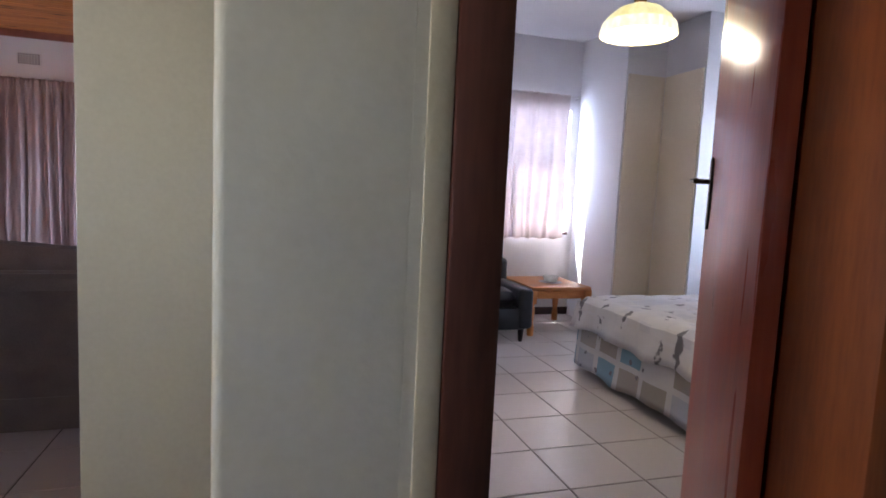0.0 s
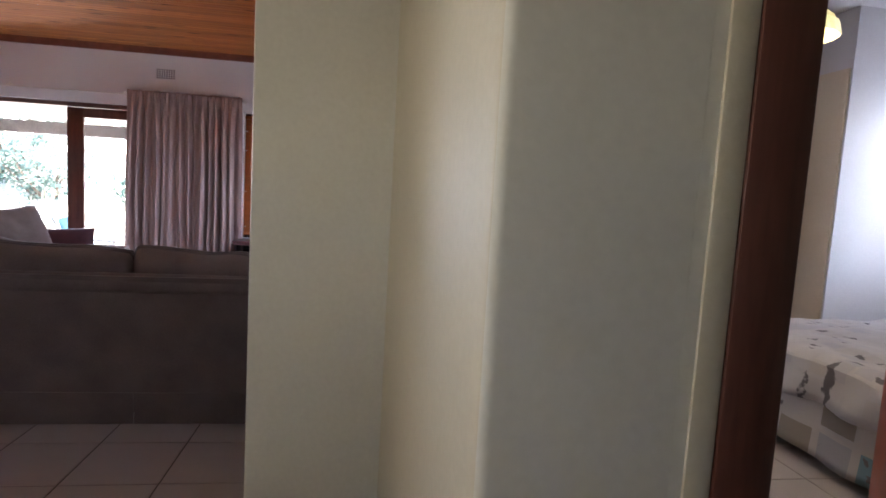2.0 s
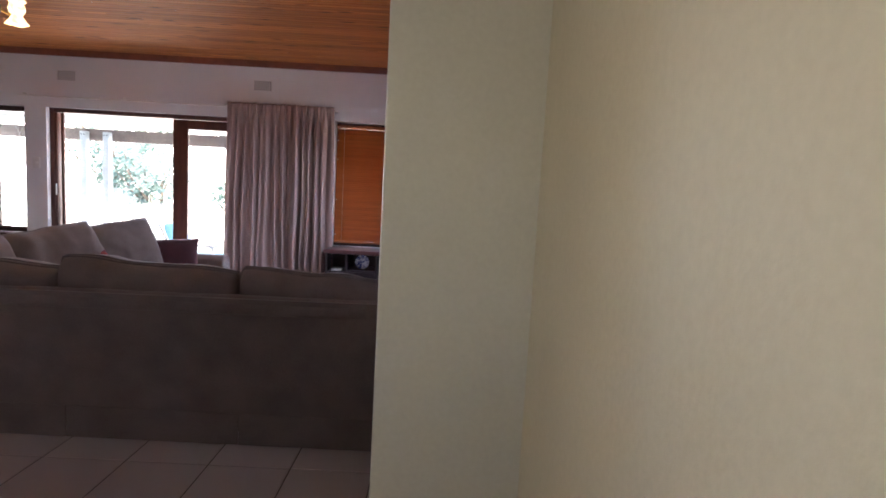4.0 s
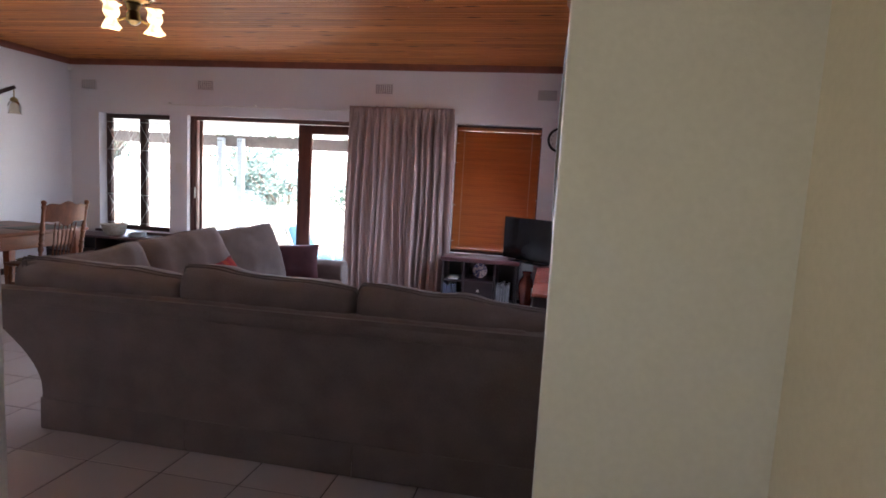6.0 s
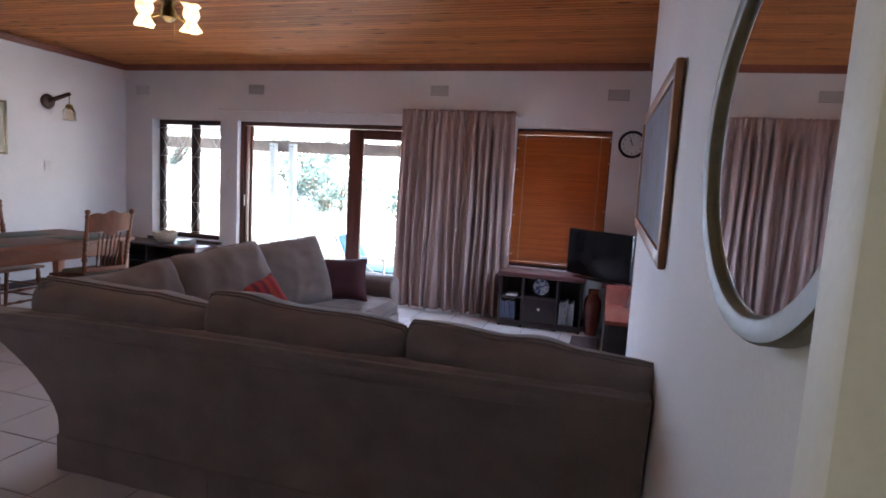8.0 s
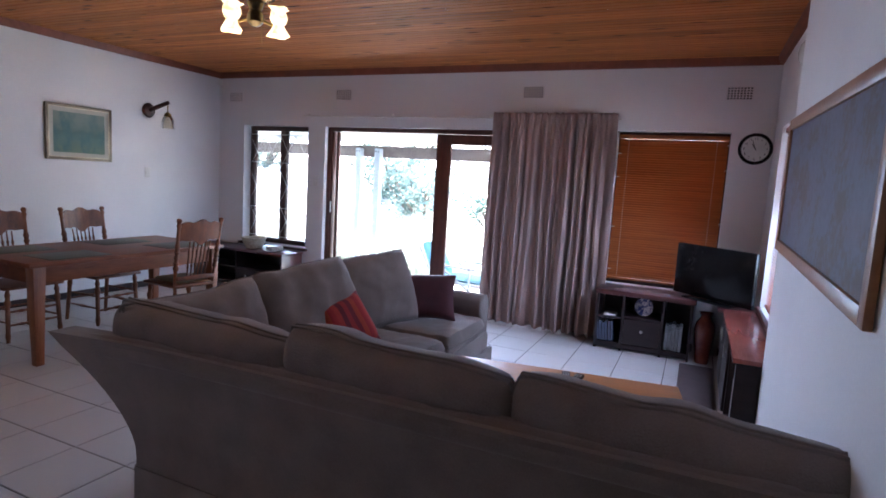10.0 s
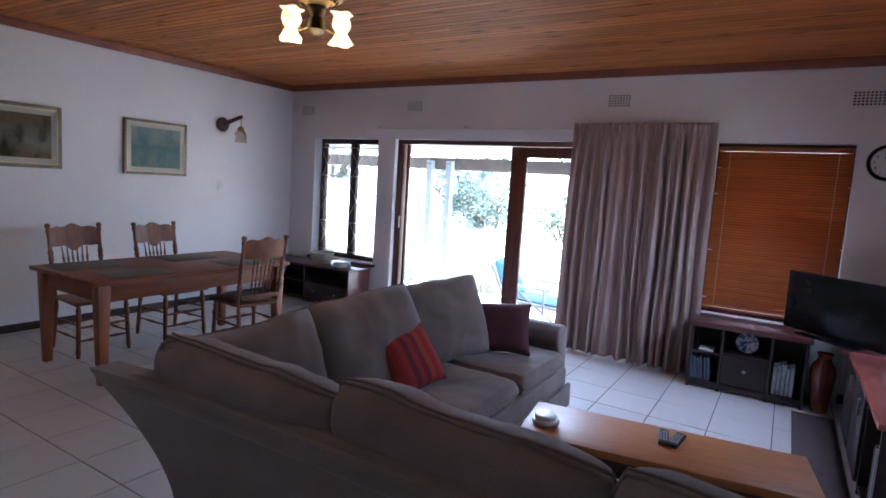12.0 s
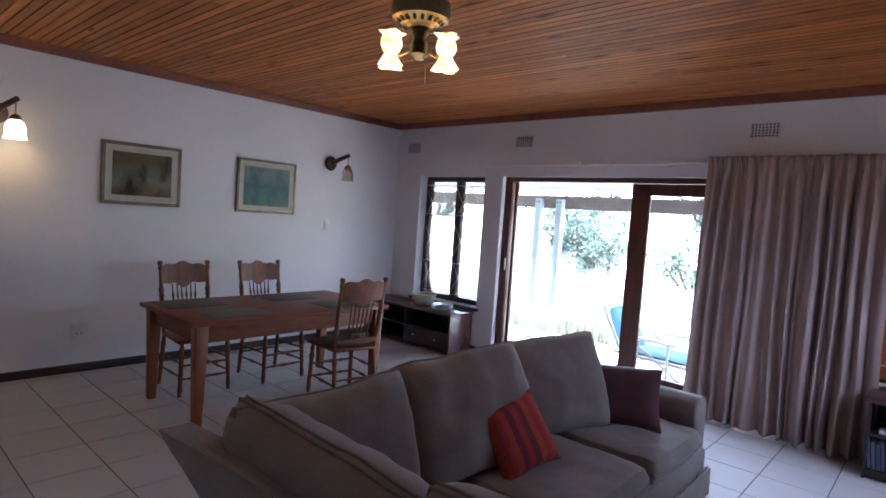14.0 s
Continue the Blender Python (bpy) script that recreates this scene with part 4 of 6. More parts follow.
for sx in (-1, 1):
    part("apron", bm_box(sx * 0.40 - 0.012, -0.753, 0.60, sx * 0.40 + 0.012, 0.753, 0.727, 0.003), TABLEWOOD, dt)
for sy in (-1, 1):
    part("apron", bm_box(-0.353, sy * 0.80 - 0.012, 0.60, 0.353, sy * 0.80 + 0.012, 0.727, 0.003), TABLEWOOD, dt)


def turned(p0, p1, r, beads, seg=10):
    """A turned spindle from p0 to p1 with bulges at the given fractions."""
    a, b = Vector(p0), Vector(p1)
    n = 44
    radii = []
    for i in range(n + 1):
        t = i / n
        q = r * (0.80 + 0.20 * math.sin(math.pi * t))
        for c, w, g in beads:
            q += r * g * math.exp(-((t - c) / w) ** 2)
        radii.append(q)
    return bm_tube([a.lerp(b, i / n) for i in range(n + 1)], r, seg, radii=radii)


def dining_chair(m, label):
    """A pressed-back chair facing +x, its seat's middle over the origin."""
    c = thing("dining_chair", m, label, "chair", "chairs round the dining table")
    own = bm_box(-0.21, -0.215, 0.43, 0.22, 0.215, 0.458, 0.010)
    for v in own.verts:
        v.co.y *= 1.0 + 0.10 * (v.co.x / 0.22)
        v.co.z -= 0.006 * (1 - (v.co.y / 0.22) ** 2)
    part("seat", own, CHAIRWOOD, c)
    for sy in (-1, 1):
        part("front_leg", turned((0.20, sy * 0.205, 0), (0.18, sy * 0.19, 0.43), 0.018, [(0.75, 0.05, 0.45), (0.9, 0.03, 0.35), (0.12, 0.05, 0.25)]), CHAIRWOOD, c)
        part("back_leg", turned((-0.235, sy * 0.195, 0), (-0.185, sy * 0.185, 0.44), 0.018, [(0.8, 0.05, 0.3)]), CHAIRWOOD, c)
        part("back_post", turned((-0.185, sy * 0.19, 0.44), (-0.285, sy * 0.205, 1.05), 0.0155, [(0.28, 0.03, 0.7), (0.36, 0.018, 0.6), (0.44, 0.018, 0.6), (0.52, 0.018, 0.6), (0.60, 0.03, 0.5), (0.90, 0.018, 0.6), (0.97, 0.022, 0.8)]), CHAIRWOOD, c)
        for z in (0.16, 0.27):
            part("side_stretcher", turned((-0.215, sy * 0.193, z), (0.193, sy * 0.20, z), 0.009, [(0.5, 0.1, 0.5)]), CHAIRWOOD, c)
    for z in (0.14, 0.25):
        part("front_stretcher", turned((0.195, -0.2, z), (0.195, 0.2, z), 0.010, [(0.5, 0.08, 0.6), (0.25, 0.04, 0.4), (0.75, 0.04, 0.4)]), CHAIRWOOD, c)
    part("back_stretcher", turned((-0.215, -0.19, 0.2), (-0.215, 0.19, 0.2), 0.009, [(0.5, 0.1, 0.4)]), CHAIRWOOD, c)
    # pressed crest with a scalloped outline
    own = bmesh.new()
    n = 24
    rows = []
    for i in range(n + 1):
        u = 2 * i / n - 1
        top = 1.005 + 0.028 * math.cos(u * math.pi * 0.5) + 0.012 * math.cos(u * math.pi * 2.5) * (1 - abs(u) ** 3)
        bot = 0.845 - 0.020 * math.cos(u * math.pi * 1.5) - 0.010 * math.cos(u * math.pi * 3)
        bow = -0.03 * (1 - u * u)
        ring = []
        for z, dy in ((bot, 0.0), (top, 0.0), (top, 0.018), (bot, 0.018)):
            x = -0.185 - (z - 0.44) * 0.164 + bow - 0.009 + dy
            ring.append(own.verts.new((x, u * 0.19, z)))
        rows.append(ring)
    for a, b in zip(rows[:-1], rows[1:]):
        for k in range(4):
            own.faces.new((a[k], a[(k + 1) % 4], b[(k + 1) % 4], b[k]))
    own.faces.new(rows[0])
    own.faces.new(list(reversed(rows[n])))
    bmesh.ops.recalc_face_normals(own, faces=own.faces[:])
    part("crest_rail", own, CHAIRWOOD, c, "scalloped pressed oak crest")
    part("lower_rail", bm_box(-0.222, -0.185, 0.50, -0.200, 0.185, 0.535, 0.004), CHAIRWOOD, c)
    for i in range(6):
        y = -0.10 + 0.04 * i
        part("spindle", turned((-0.208, y * 0.85, 0.532), (-0.275 - 0.004 * (i in (2, 3)), y, 0.848), 0.0065, [(0.3, 0.05, 0.7), (0.7, 0.05, 0.7)], 8), CHAIRWOOD, c)
    return c


ch = dining_chair(pose(-5.97, 4.25, 0, 0, 0, 0), "oak pressed-back dining chair pushed under the table")
copy_thing(ch, pose(-5.92, 4.95, 0, 0, 0, 2))
ch3 = copy_thing(ch, pose(-5.08, 5.12, 0, 0, 0, 172))
tagged(ch3, "oak pressed-back dining chair with a thin seat pad")
own, ra, rb = bm_pillow(0.36, 0.36, 0.035, 10, 0.3, 0.004, 77)
pad = solid("seat_pad", own, PADCLOTH, "thin olive cloth pad on the chair seat", "cushion")
pad.matrix_world = pose(-5.08, 5.12, 0.478, 0, 0, 172) @ pose(0, 0.18, 0, 90, 0, 0)
for k, (mx, my, col) in enumerate(((-5.72, 4.08, 1), (-5.23, 4.20, 0), (-5.72, 4.95, 0), (-5.23, 5.20, 1))):
    own = bm_box(-0.17, -0.235, 0, 0.17, 0.235, 0.003, 0.001)
    pm = solid("place_mat", own, surf("green_woven_mat", (0.06, 0.058, 0.038), (0.10, 0.098, 0.066), 0.5, 20, 200, 0.3), "dark green woven place mat on the dining table", "place mat", group="mats on the table")
    pm.matrix_world = pose(mx, my, 0.7625, 0, 0, 0)

# ---- sideboard under the window ----
sb = thing("sideboard", pose(-6.17, 7.08, 0), "low black-brown sideboard with two drawers below the window", "sideboard")
sx = 0.74
part("body_side", bm_box(-sx, -0.18, 0.0, -sx + 0.03, 0.21, 0.455, 0.002), BLACKBROWN, sb)
part("body_side", bm_box(sx - 0.03, -0.18, 0.0, sx, 0.21, 0.455, 0.002), CABTOP, sb, "reddish brown end panel")
part("top", bm_box(-sx - 0.01, -0.2, 0.457, sx + 0.015, 0.215, 0.485, 0.004), CABTOP, sb)
part("bottom", bm_box(-sx + 0.03, -0.17, 0.03, sx - 0.03, 0.2, 0.055, 0.002), BLACKBROWN, sb)
part("shelf", bm_box(-sx + 0.03, -0.17, 0.235, sx - 0.03, 0.2, 0.255, 0.002), BLACKBROWN, sb)
part("back_board", bm_box(-sx + 0.03, 0.2, 0.03, sx - 0.03, 0.208, 0.455), BLACKBROWN, sb)
for k, (a, b) in enumerate(((0.0, 0.34), (0.345, 0.705))):
    d = part("drawer", bm_box(a, -0.178, 0.06, b, -0.16, 0.232, 0.003), BLACKBROWN, sb)
    part("knob", bm_lathe([(0.008, 0), (0.006, 0.008), (0.012, 0.015), (0.011, 0.02), (0, 0.021)], 12), SILVER, d).matrix_local = pose((a + b) / 2, -0.178, 0.15, 90, 0, 0)
part("divider", bm_box(-0.02, -0.17, 0.055, -0.002, 0.2, 0.455, 0.002), BLACKBROWN, sb)
bowl = thing("basket_bowl", pose(-6.05, 7.09, 0.485), "cream woven bowl on the sideboard", "bowl")
part("bowl_wall", bm_lathe([(0.085, 0), (0.10, 0.004), (0.135, 0.07), (0.15, 0.135), (0.155, 0.14), (0.143, 0.138), (0.127, 0.07), (0.09, 0.012), (0, 0.012)], 32,
     wave=lambda a, r, h: r * (1 + 0.012 * math.sin(a * 16 + h * 120))), BASKET, bowl)
part("rim", bm_tube([(0.153 * math.cos(a), 0.153 * math.sin(a), 0.14 + 0.003 * math.sin(9 * a)) for a in np.linspace(0, 2 * math.pi, 40)], 0.008, 6), BASKET, bowl)
for k in range(6):
    p = solid("dinner_plate", bm_lathe([(0.06, 0), (0.065, 0.003), (0.10, 0.008), (0.125, 0.016), (0.124, 0.019), (0.095, 0.011), (0, 0.008)], 32), CHINA,
              "white china plate in a stack on the sideboard", "plate", group="stacked plates")
    p.location = (-5.70 + 0.006 * (k % 2), 7.05, 0.485 + 0.0115 * k)

# ---- television corner ----
tvc = thing("media_cabinet", pose(-1.205, 7.12, 0), "low black-brown media cabinet with open shelves and a drawer", "cabinet")
w, dp, hh = 0.425, 0.20, 0.575
part("top", bm_box(-w - 0.02, -dp - 0.015, hh - 0.045, w + 0.02, dp, hh, 0.005), CABTOP, tvc)
for q in (-w, -0.19, 0.165, w - 0.022):
    part("upright", bm_box(q, -dp, 0.0, q + 0.022, dp - 0.01, hh - 0.046, 0.002), BLACKBROWN, tvc)
part("back_board", bm_box(-w + 0.022, dp - 0.01, 0.05, w - 0.022, dp - 0.002, hh - 0.046), BLACKBROWN, tvc)
part("bottom", bm_box(-w + 0.023, -dp + 0.005, 0.02, w - 0.023, dp - 0.011, 0.07, 0.002), BLACKBROWN, tvc)
part("shelf", bm_box(-w + 0.023, -dp + 0.005, 0.30, -0.191, dp - 0.011, 0.318, 0.002), BLACKBROWN, tvc)
part("shelf", bm_box(-0.167, -dp + 0.005, 0.32, 0.164, dp - 0.011, 0.338, 0.002), BLACKBROWN, tvc)
dr = part("drawer", bm_box(-0.166, -dp - 0.004, 0.075, 0.163, -dp + 0.02, 0.317, 0.004), BLACKBROWN, tvc)
part("knob", bm_lathe([(0.010, 0), (0.007, 0.006), (0.016, 0.014), (0.014, 0.02), (0, 0.021)], 12), SILVER, dr, "pale metal knob").matrix_local = pose(0.0, -dp - 0.004, 0.215, 90, 0, 0)
ed_plate = solid("display_plate", bm_lathe([(0.035, 0), (0.04, 0.004), (0.085, 0.012), (0.085, 0.016), (0.04, 0.008), (0, 0.007)], 28), BLUEPLATE, "blue and white patterned plate standing on the shelf", "plate")
ed_plate.matrix_world = pose(-1.21, 7.06, 0.425, 80, 0, 0)
for k in range(6):
    hgt, thick = 0.17 + 0.03 * random.random(), 0.014 + 0.012 * random.random()
    bk = thing("book", pose(-1.60 + 0.026 * k, 6.99, 0.075, 0, -4 - 3 * random.random(), 0), "upright book on the cabinet shelf", "book", "books in the cabinet")
    c = random.choice([(0.10, 0.13, 0.12), (0.30, 0.30, 0.28), (0.07, 0.08, 0.12), (0.22, 0.24, 0.22)])
    cov = surf("book_cover_%d" % (k % 3), c, tuple(v * 1.3 for v in c), 0.6, 20, 90)
    part("cover", bm_box(0, -0.065, 0, thick, 0.065, hgt, 0.002), cov, bk)
    part("pages", bm_box(0.002, -0.061, hgt, thick - 0.002, 0.06, hgt + 0.002), PAPER, bk)
lay = solid("flat_book", bm_box(-1.56, 6.94, 0.319, -1.45, 7.08, 0.338, 0.002), PAPER, "pale book lying flat on the shelf", "book")
for k in range(5):
    cs = solid("disc_case", bm_box(-1.00 + 0.03 * k, 6.95, 0.072, -0.975 + 0.03 * k, 7.09, 0.30 + 0.012 * (k % 3), 0.002),
               surf("grey_disc_sleeve", (0.16, 0.16, 0.17), (0.34, 0.34, 0.36), 0.3, 14, 60), "upright grey sleeve on the cabinet shelf", "disc case", group="sleeves in the cabinet")

ec = thing("side_cabinet", pose(-0.465, 5.84, 0), "long dark cabinet with a glossy rosewood top along the wall", "cabinet")
part("top", bm_box(-0.095, -0.78, 0.555, 0.165, 0.80, 0.585, 0.004), REDTOP, ec)
for yy in (-0.77, -0.25, 0.27, 0.77):
    part("upright", bm_box(-0.075, yy, 0, 0.16, yy + 0.022, 0.554, 0.002), BLACKBROWN, ec)
part("bottom", bm_box(-0.07, -0.748, 0.03, 0.15, 0.768, 0.055, 0.002), BLACKBROWN, ec)
part("back_board", bm_box(0.150, -0.748, 0.056, 0.158, 0.768, 0.554), BLACKBROWN, ec)
for yy in (-0.226, 0.294):
    d = part("cabinet_door", bm_box(-0.093, yy + 0.002, 0.06, -0.075, yy + 0.492 - (0.02 if yy > 0 else 0), 0.55, 0.003), BLACKBROWN, ec)
    part("handle", bm_box(-0.115, yy + 0.06, 0.42, -0.101, yy + 0.075, 0.52, 0.003), SILVER, d, "flat silver handle")
    part("handle_post", bm_tube([(-0.105, yy + 0.067, 0.47), (-0.092, yy + 0.067, 0.47)], 0.004, 6), SILVER, d)
for k in range(7):
    rec = solid("record_sleeve", bm_box(-0.53, 5.10 + 0.028 * k, 0.056, -0.335, 5.115 + 0.028 * k, 0.40 + 0.01 * (k % 3), 0.001),
                surf("record_card_%d" % (k % 3), ((0.05, 0.05, 0.06), (0.3, 0.29, 0.27), (0.12, 0.06, 0.05))[k % 3], ((0.08, 0.08, 0.09), (0.4, 0.38, 0.36), (0.18, 0.10, 0.08))[k % 3], 0.5, 14, 80),
                "upright record sleeve in the open cabinet bay", "record", group="records in the cabinet")
tv = thing("television", pose(-0.66, 6.94, 0.575, 0, 0, -41), "black flat television on a low stand in the corner", "television")
part("casing", bm_box(-0.41, -0.012, 0.02, 0.41, 0.03, 0.488, 0.008), BLACK, tv)
part("screen", bm_box(-0.396, -0.016, 0.038, 0.396, -0.0125, 0.476, 0.001), BLACK, tv, "dark glossy screen")
part("neck", bm_box(-0.04, 0.0, 0.012, 0.04, 0.028, 0.03, 0.004), BLACKMATT, tv)
part("foot", bm_box(-0.24, -0.09, 0.0, 0.24, 0.10, 0.013, 0.005), BLACK, tv)
shelf = solid("corner_shelf", bm_box(-0.60, 6.662, 0.545, -0.30, 7.32, 0.574, 0.003), CABTOP, "red-brown corner board joining the two cabinets", "shelf")
solid("shelf_leg", bm_box(-0.36, 7.22, 0, -0.32, 7.26, 0.544, 0.003), BLACKBROWN, "dark leg below the corner board", "leg")
wp = solid("white_panel", bm_box(-0.755, 7.30, 0.0, -0.535, 7.316, 0.56, 0.003), WHITEPLAST, "white board leaning behind the vase", "board")
vase = thing("floor_vase", pose(-0.672, 6.985, 0), "tall oxblood glazed clay floor vase", "vase")
part("vase_body", bm_lathe([(0.055, 0), (0.058, 0.01), (0.066, 0.10), (0.083, 0.24), (0.088, 0.31), (0.078, 0.37), (0.05, 0.41), (0.043, 0.435), (0.055, 0.46), (0.06, 0.468), (0.050, 0.466), (0.036, 0.43), (0.0, 0.40)], 32), VASERED, vase)

own = bmesh.new()
nx, ny = 6, 60
g = [[own.verts.new((-0.848 + 0.27 * i / nx, 4.16 + 2.68 * j / ny, 0.007 + 0.0015 * noise.noise(Vector((i, j * 0.3, 2))))) for i in range(nx + 1)] for j in range(ny + 1)]
for j in range(ny):
    for i in range(nx):
        own.faces.new((g[j][i], g[j][i + 1], g[j + 1][i + 1], g[j + 1][i]))
mat_ob = solid("runner_mat", own, surf("plum_brown_mat_weave", (0.060, 0.036, 0.036), (0.095, 0.058, 0.056), 0.85, 9, 240, 0.3), "dark plum-brown runner mat on the tiles before the cabinet", "mat")
mat_ob.modifiers.new("pile", "SOLIDIFY").thickness = 0.006

# ---- curtain ----
def curtain(name, x0, x1, y, z0, z1, folds, depth, material, label, seed, flare=0.0, thick=0.006):
    own = bmesh.new()
    nx, nz = folds * 14, 60
    rng = random.Random(seed)
    amp = [0.35 + 1.1 * rng.random() for _ in range(folds + 2)]
    ph = [rng.uniform(-0.6, 0.6) for _ in range(folds + 2)]
    grid = []
    for j in range(nz + 1):
        v = j / nz
        z = z0 + (z1 - z0) * v
        row = []
        for i in range(nx + 1):
            u = i / nx
            k = u * folds
            a, f = int(k), k - int(k)
            am = amp[a] * (1 - f) + amp[a + 1] * f
            px = ph[a] * (1 - f) + ph[a + 1] * f
            lean = 0.25 * (1 - v) * noise.noise(Vector((u * folds * 0.35, v * 1.3, seed + 0.5)))
            kk = k + px * (1.2 - v) + lean
            big = math.sin(2 * math.pi * kk * 0.5 + 2.2 * px)
            d = depth * (0.55 + 0.45 * (1 - v)) * (am * math.sin(2 * math.pi * kk) + 0.45 * big)
            d += depth * 0.15 * noise.noise(Vector((u * folds * 1.3, v * 2.2, seed)))
            side = min(1.0, 0.25 + u / 0.08, 0.25 + (1 - u) / 0.16)
            d *= side
            if v > 0.90:
                q = min(1.0, (v - 0.90) / 0.05)
                d = d * (1 - 0.72 * q) + q * side * depth * (0.10 * math.sin(2 * math.pi * k * 2.3 + 2 * amp[a]) + 0.22 * noise.noise(Vector((u * folds * 3.1, v * 9, seed + 3))))
            if v > 0.965:
                d += depth * 0.42 * noise.noise(Vector((u * folds * 2.4, 4.0, seed + 8))) * (v - 0.965) / 0.035 - 0.006
            xx = x0 + (x1 - x0) * (u + flare * (1 - v) * (u - 0.5)) + 0.012 * math.sin(6.3 * v + a) * (1 - v)
            zz = z + (0.014 * noise.noise(Vector((u * 46, 0, seed))) if j == nz else 0) + (0.008 * math.sin(k * 5) if j == 0 else 0)
            row.append(own.verts.new((xx, y + d, zz)))
        grid.append(row)
    for j in range(nz):
        for i in range(nx):
            own.faces.new((grid[j][i], grid[j][i + 1], grid[j + 1][i + 1], grid[j + 1][i]))
    ob = solid(name, own, material, label, "curtain")
    s = ob.modifiers.new("cloth", "SOLIDIFY")
    s.thickness = thick
    return ob


curtain("curtain", -2.905, -1.63, 7.19, 0.02, 2.25, 15, 0.054, CURTAIN, "gathered mauve-taupe cloth curtain reaching the floor", 3, 0.07)
rail = thing("curtain_rail", pose(0, 0, 0), "white curtain rail above the sliding door", "curtain rail")
part("track", bm_box(-5.45, 7.255, 2.195, -1.60, 7.285, 2.212, 0.003), WHITEPLAST, rail)
for q in (-5.40, -4.20, -2.98, -1.66):
    part("bracket", bm_box(q - 0.012, 7.28, 2.20, q + 0.012, YN, 2.235, 0.003), WHITEPLAST, rail)

# ---- small things on the walls ----
def air_brick(x, z, cols=8, rows=5, w=0.225, h=0.125):
    b = thing("air_brick", pose(x, YN, z), "painted perforated air brick set in the wall", "vent", "air bricks")
    # near-black plate paints in the shade of the holes
    part("backing", bm_box(-w / 2 + 0.004, -0.004, 0.004, w / 2 - 0.004, -0.001, h - 0.004), HOLESHADE, b)
    own = bmesh.new()
    sx, sz = w / (cols + 0.5), h / (rows + 0.5)
    for i in range(cols + 1):
        q = -w / 2 + sx * i
        bm_box(q, -0.012, 0, q + sx * 0.38, -0.003, h, bm=own)
    for j in range(rows + 1):
        q = sz * j
        bm_box(-w / 2, -0.0125, q, w / 2, -0.004, q + sz * 0.38, bm=own)
    part("grille", own, VENTW, b)
    return b


for x, z in ((-6.62, 2.385), (-4.90, 2.405), (-2.53, 2.415), (-0.60, 2.39)):
    air_brick(x, z)

ck = thing("wall_clock", pose(-0.425, YN, 1.957), "round black-rimmed wall clock with a white dial", "clock")
part("dial", bm_lathe([(0.118, 0), (0.118, 0.014), (0, 0.014)], 40), CHINA, ck).matrix_local = pose(0, -0.002, 0, 90, 0, 0)
part("rim", bm_lathe([(0.112, 0.0), (0.138, 0.0), (0.142, 0.018), (0.134, 0.034), (0.118, 0.036), (0.112, 0.02), (0.112, 0)], 40), BLACK, ck).matrix_local = pose(0, -0.001, 0, 90, 0, 0)
for k in range(12):
    a = radians(30 * k)
    ft = bpy.data.curves.new("numeral", "FONT")
    ft.body, ft.size, ft.align_x, ft.align_y, ft.extrude = str(12 if k == 0 else k), 0.030, "CENTER", "CENTER", 0.0006
    n = new("numeral", ft)
    n.data.materials.append(BLACKMATT)
    n.parent = ck
    n.matrix_local = pose(0.092 * math.sin(a), -0.0172, 0.092 * math.cos(a), 90, 0, 0)
for ang, ln, wd in ((-32, 0.055, 0.007), (-20, 0.082, 0.005)):
    part("pointer", bm_box(-wd / 2, -0.022, -0.012, wd / 2, -0.0195, ln, 0.0006), BLACKMATT, ck).matrix_local = pose(0, 0, 0, 0, ang, 0)


def wall_picture(name, m, w, h, frame_w, depth, frame_mat, canvas, mount, label):
    """A framed picture in the xz plane, facing -y, its lower left corner at the origin."""
    p = thing(name, m, label, "picture")
    for a, b, c, d in ((0, frame_w, 0, h), (w - frame_w, w, 0, h), (frame_w, w - frame_w, 0, frame_w), (frame_w, w - frame_w, h - frame_w, h)):
        part("frame_bar", bm_box(a, -depth, c, b, 0, d, min(0.006, frame_w * 0.25)), frame_mat, p)
    if mount:
        lip = frame_w * 0.30
        for a, b, c, d in ((frame_w, frame_w + lip, frame_w, h - frame_w), (w - frame_w - lip, w - frame_w, frame_w, h - frame_w),
                           (frame_w + lip, w - frame_w - lip, frame_w, frame_w + lip), (frame_w + lip, w - frame_w - lip, h - frame_w - lip, h - frame_w)):
            part("inner_lip", bm_box(a, -depth * 0.85, c, b, -depth * 0.4, d, 0.002), GILT, p, "bright gilt inner lip")
    part("backing", bm_box(frame_w * 0.5, -depth * 0.4, frame_w * 0.5, w - frame_w * 0.5, -0.001, h - frame_w * 0.5), BLACKBROWN, p)
    g = frame_w + mount
    if mount:
        for a, b, c, d in ((frame_w, g, frame_w, h - frame_w), (w - g, w - frame_w, frame_w, h - frame_w), (g, w - g, frame_w, g), (g, w - g, h - g, h - frame_w)):
            part("mount", bm_box(a, -depth * 0.6, c, b, -depth * 0.41, d), MATBOARD, p)
    part("print", bm_box(g, -depth * 0.55, g, w - g, -depth * 0.41, h - g), canvas, p)
    return p


wall_picture("framed_painting", pose(XW + 0.002, 3.768, 1.497, 0, 0, 90), 0.69, 0.565, 0.032, 0.03, SILVERFRAME, CANVAS_FOREST, 0.055, "dark woodland painting in a pewter frame")
wall_picture("framed_painting", pose(XW + 0.002, 5.036, 1.487, 0, 0, 90), 0.705, 0.572, 0.028, 0.03, SILVERFRAME, CANVAS_LAKE, 0.05, "blue-green lake painting in a pewter frame")
wall_picture("framed_print", pose(XM - 0.002, 4.95, 1.25, 0.5, 1.5, -90), 1.85, 0.68, 0.055, 0.025, PICWOOD, CANVAS_DUSK, 0.0, "hazy landscape print in a teak frame")

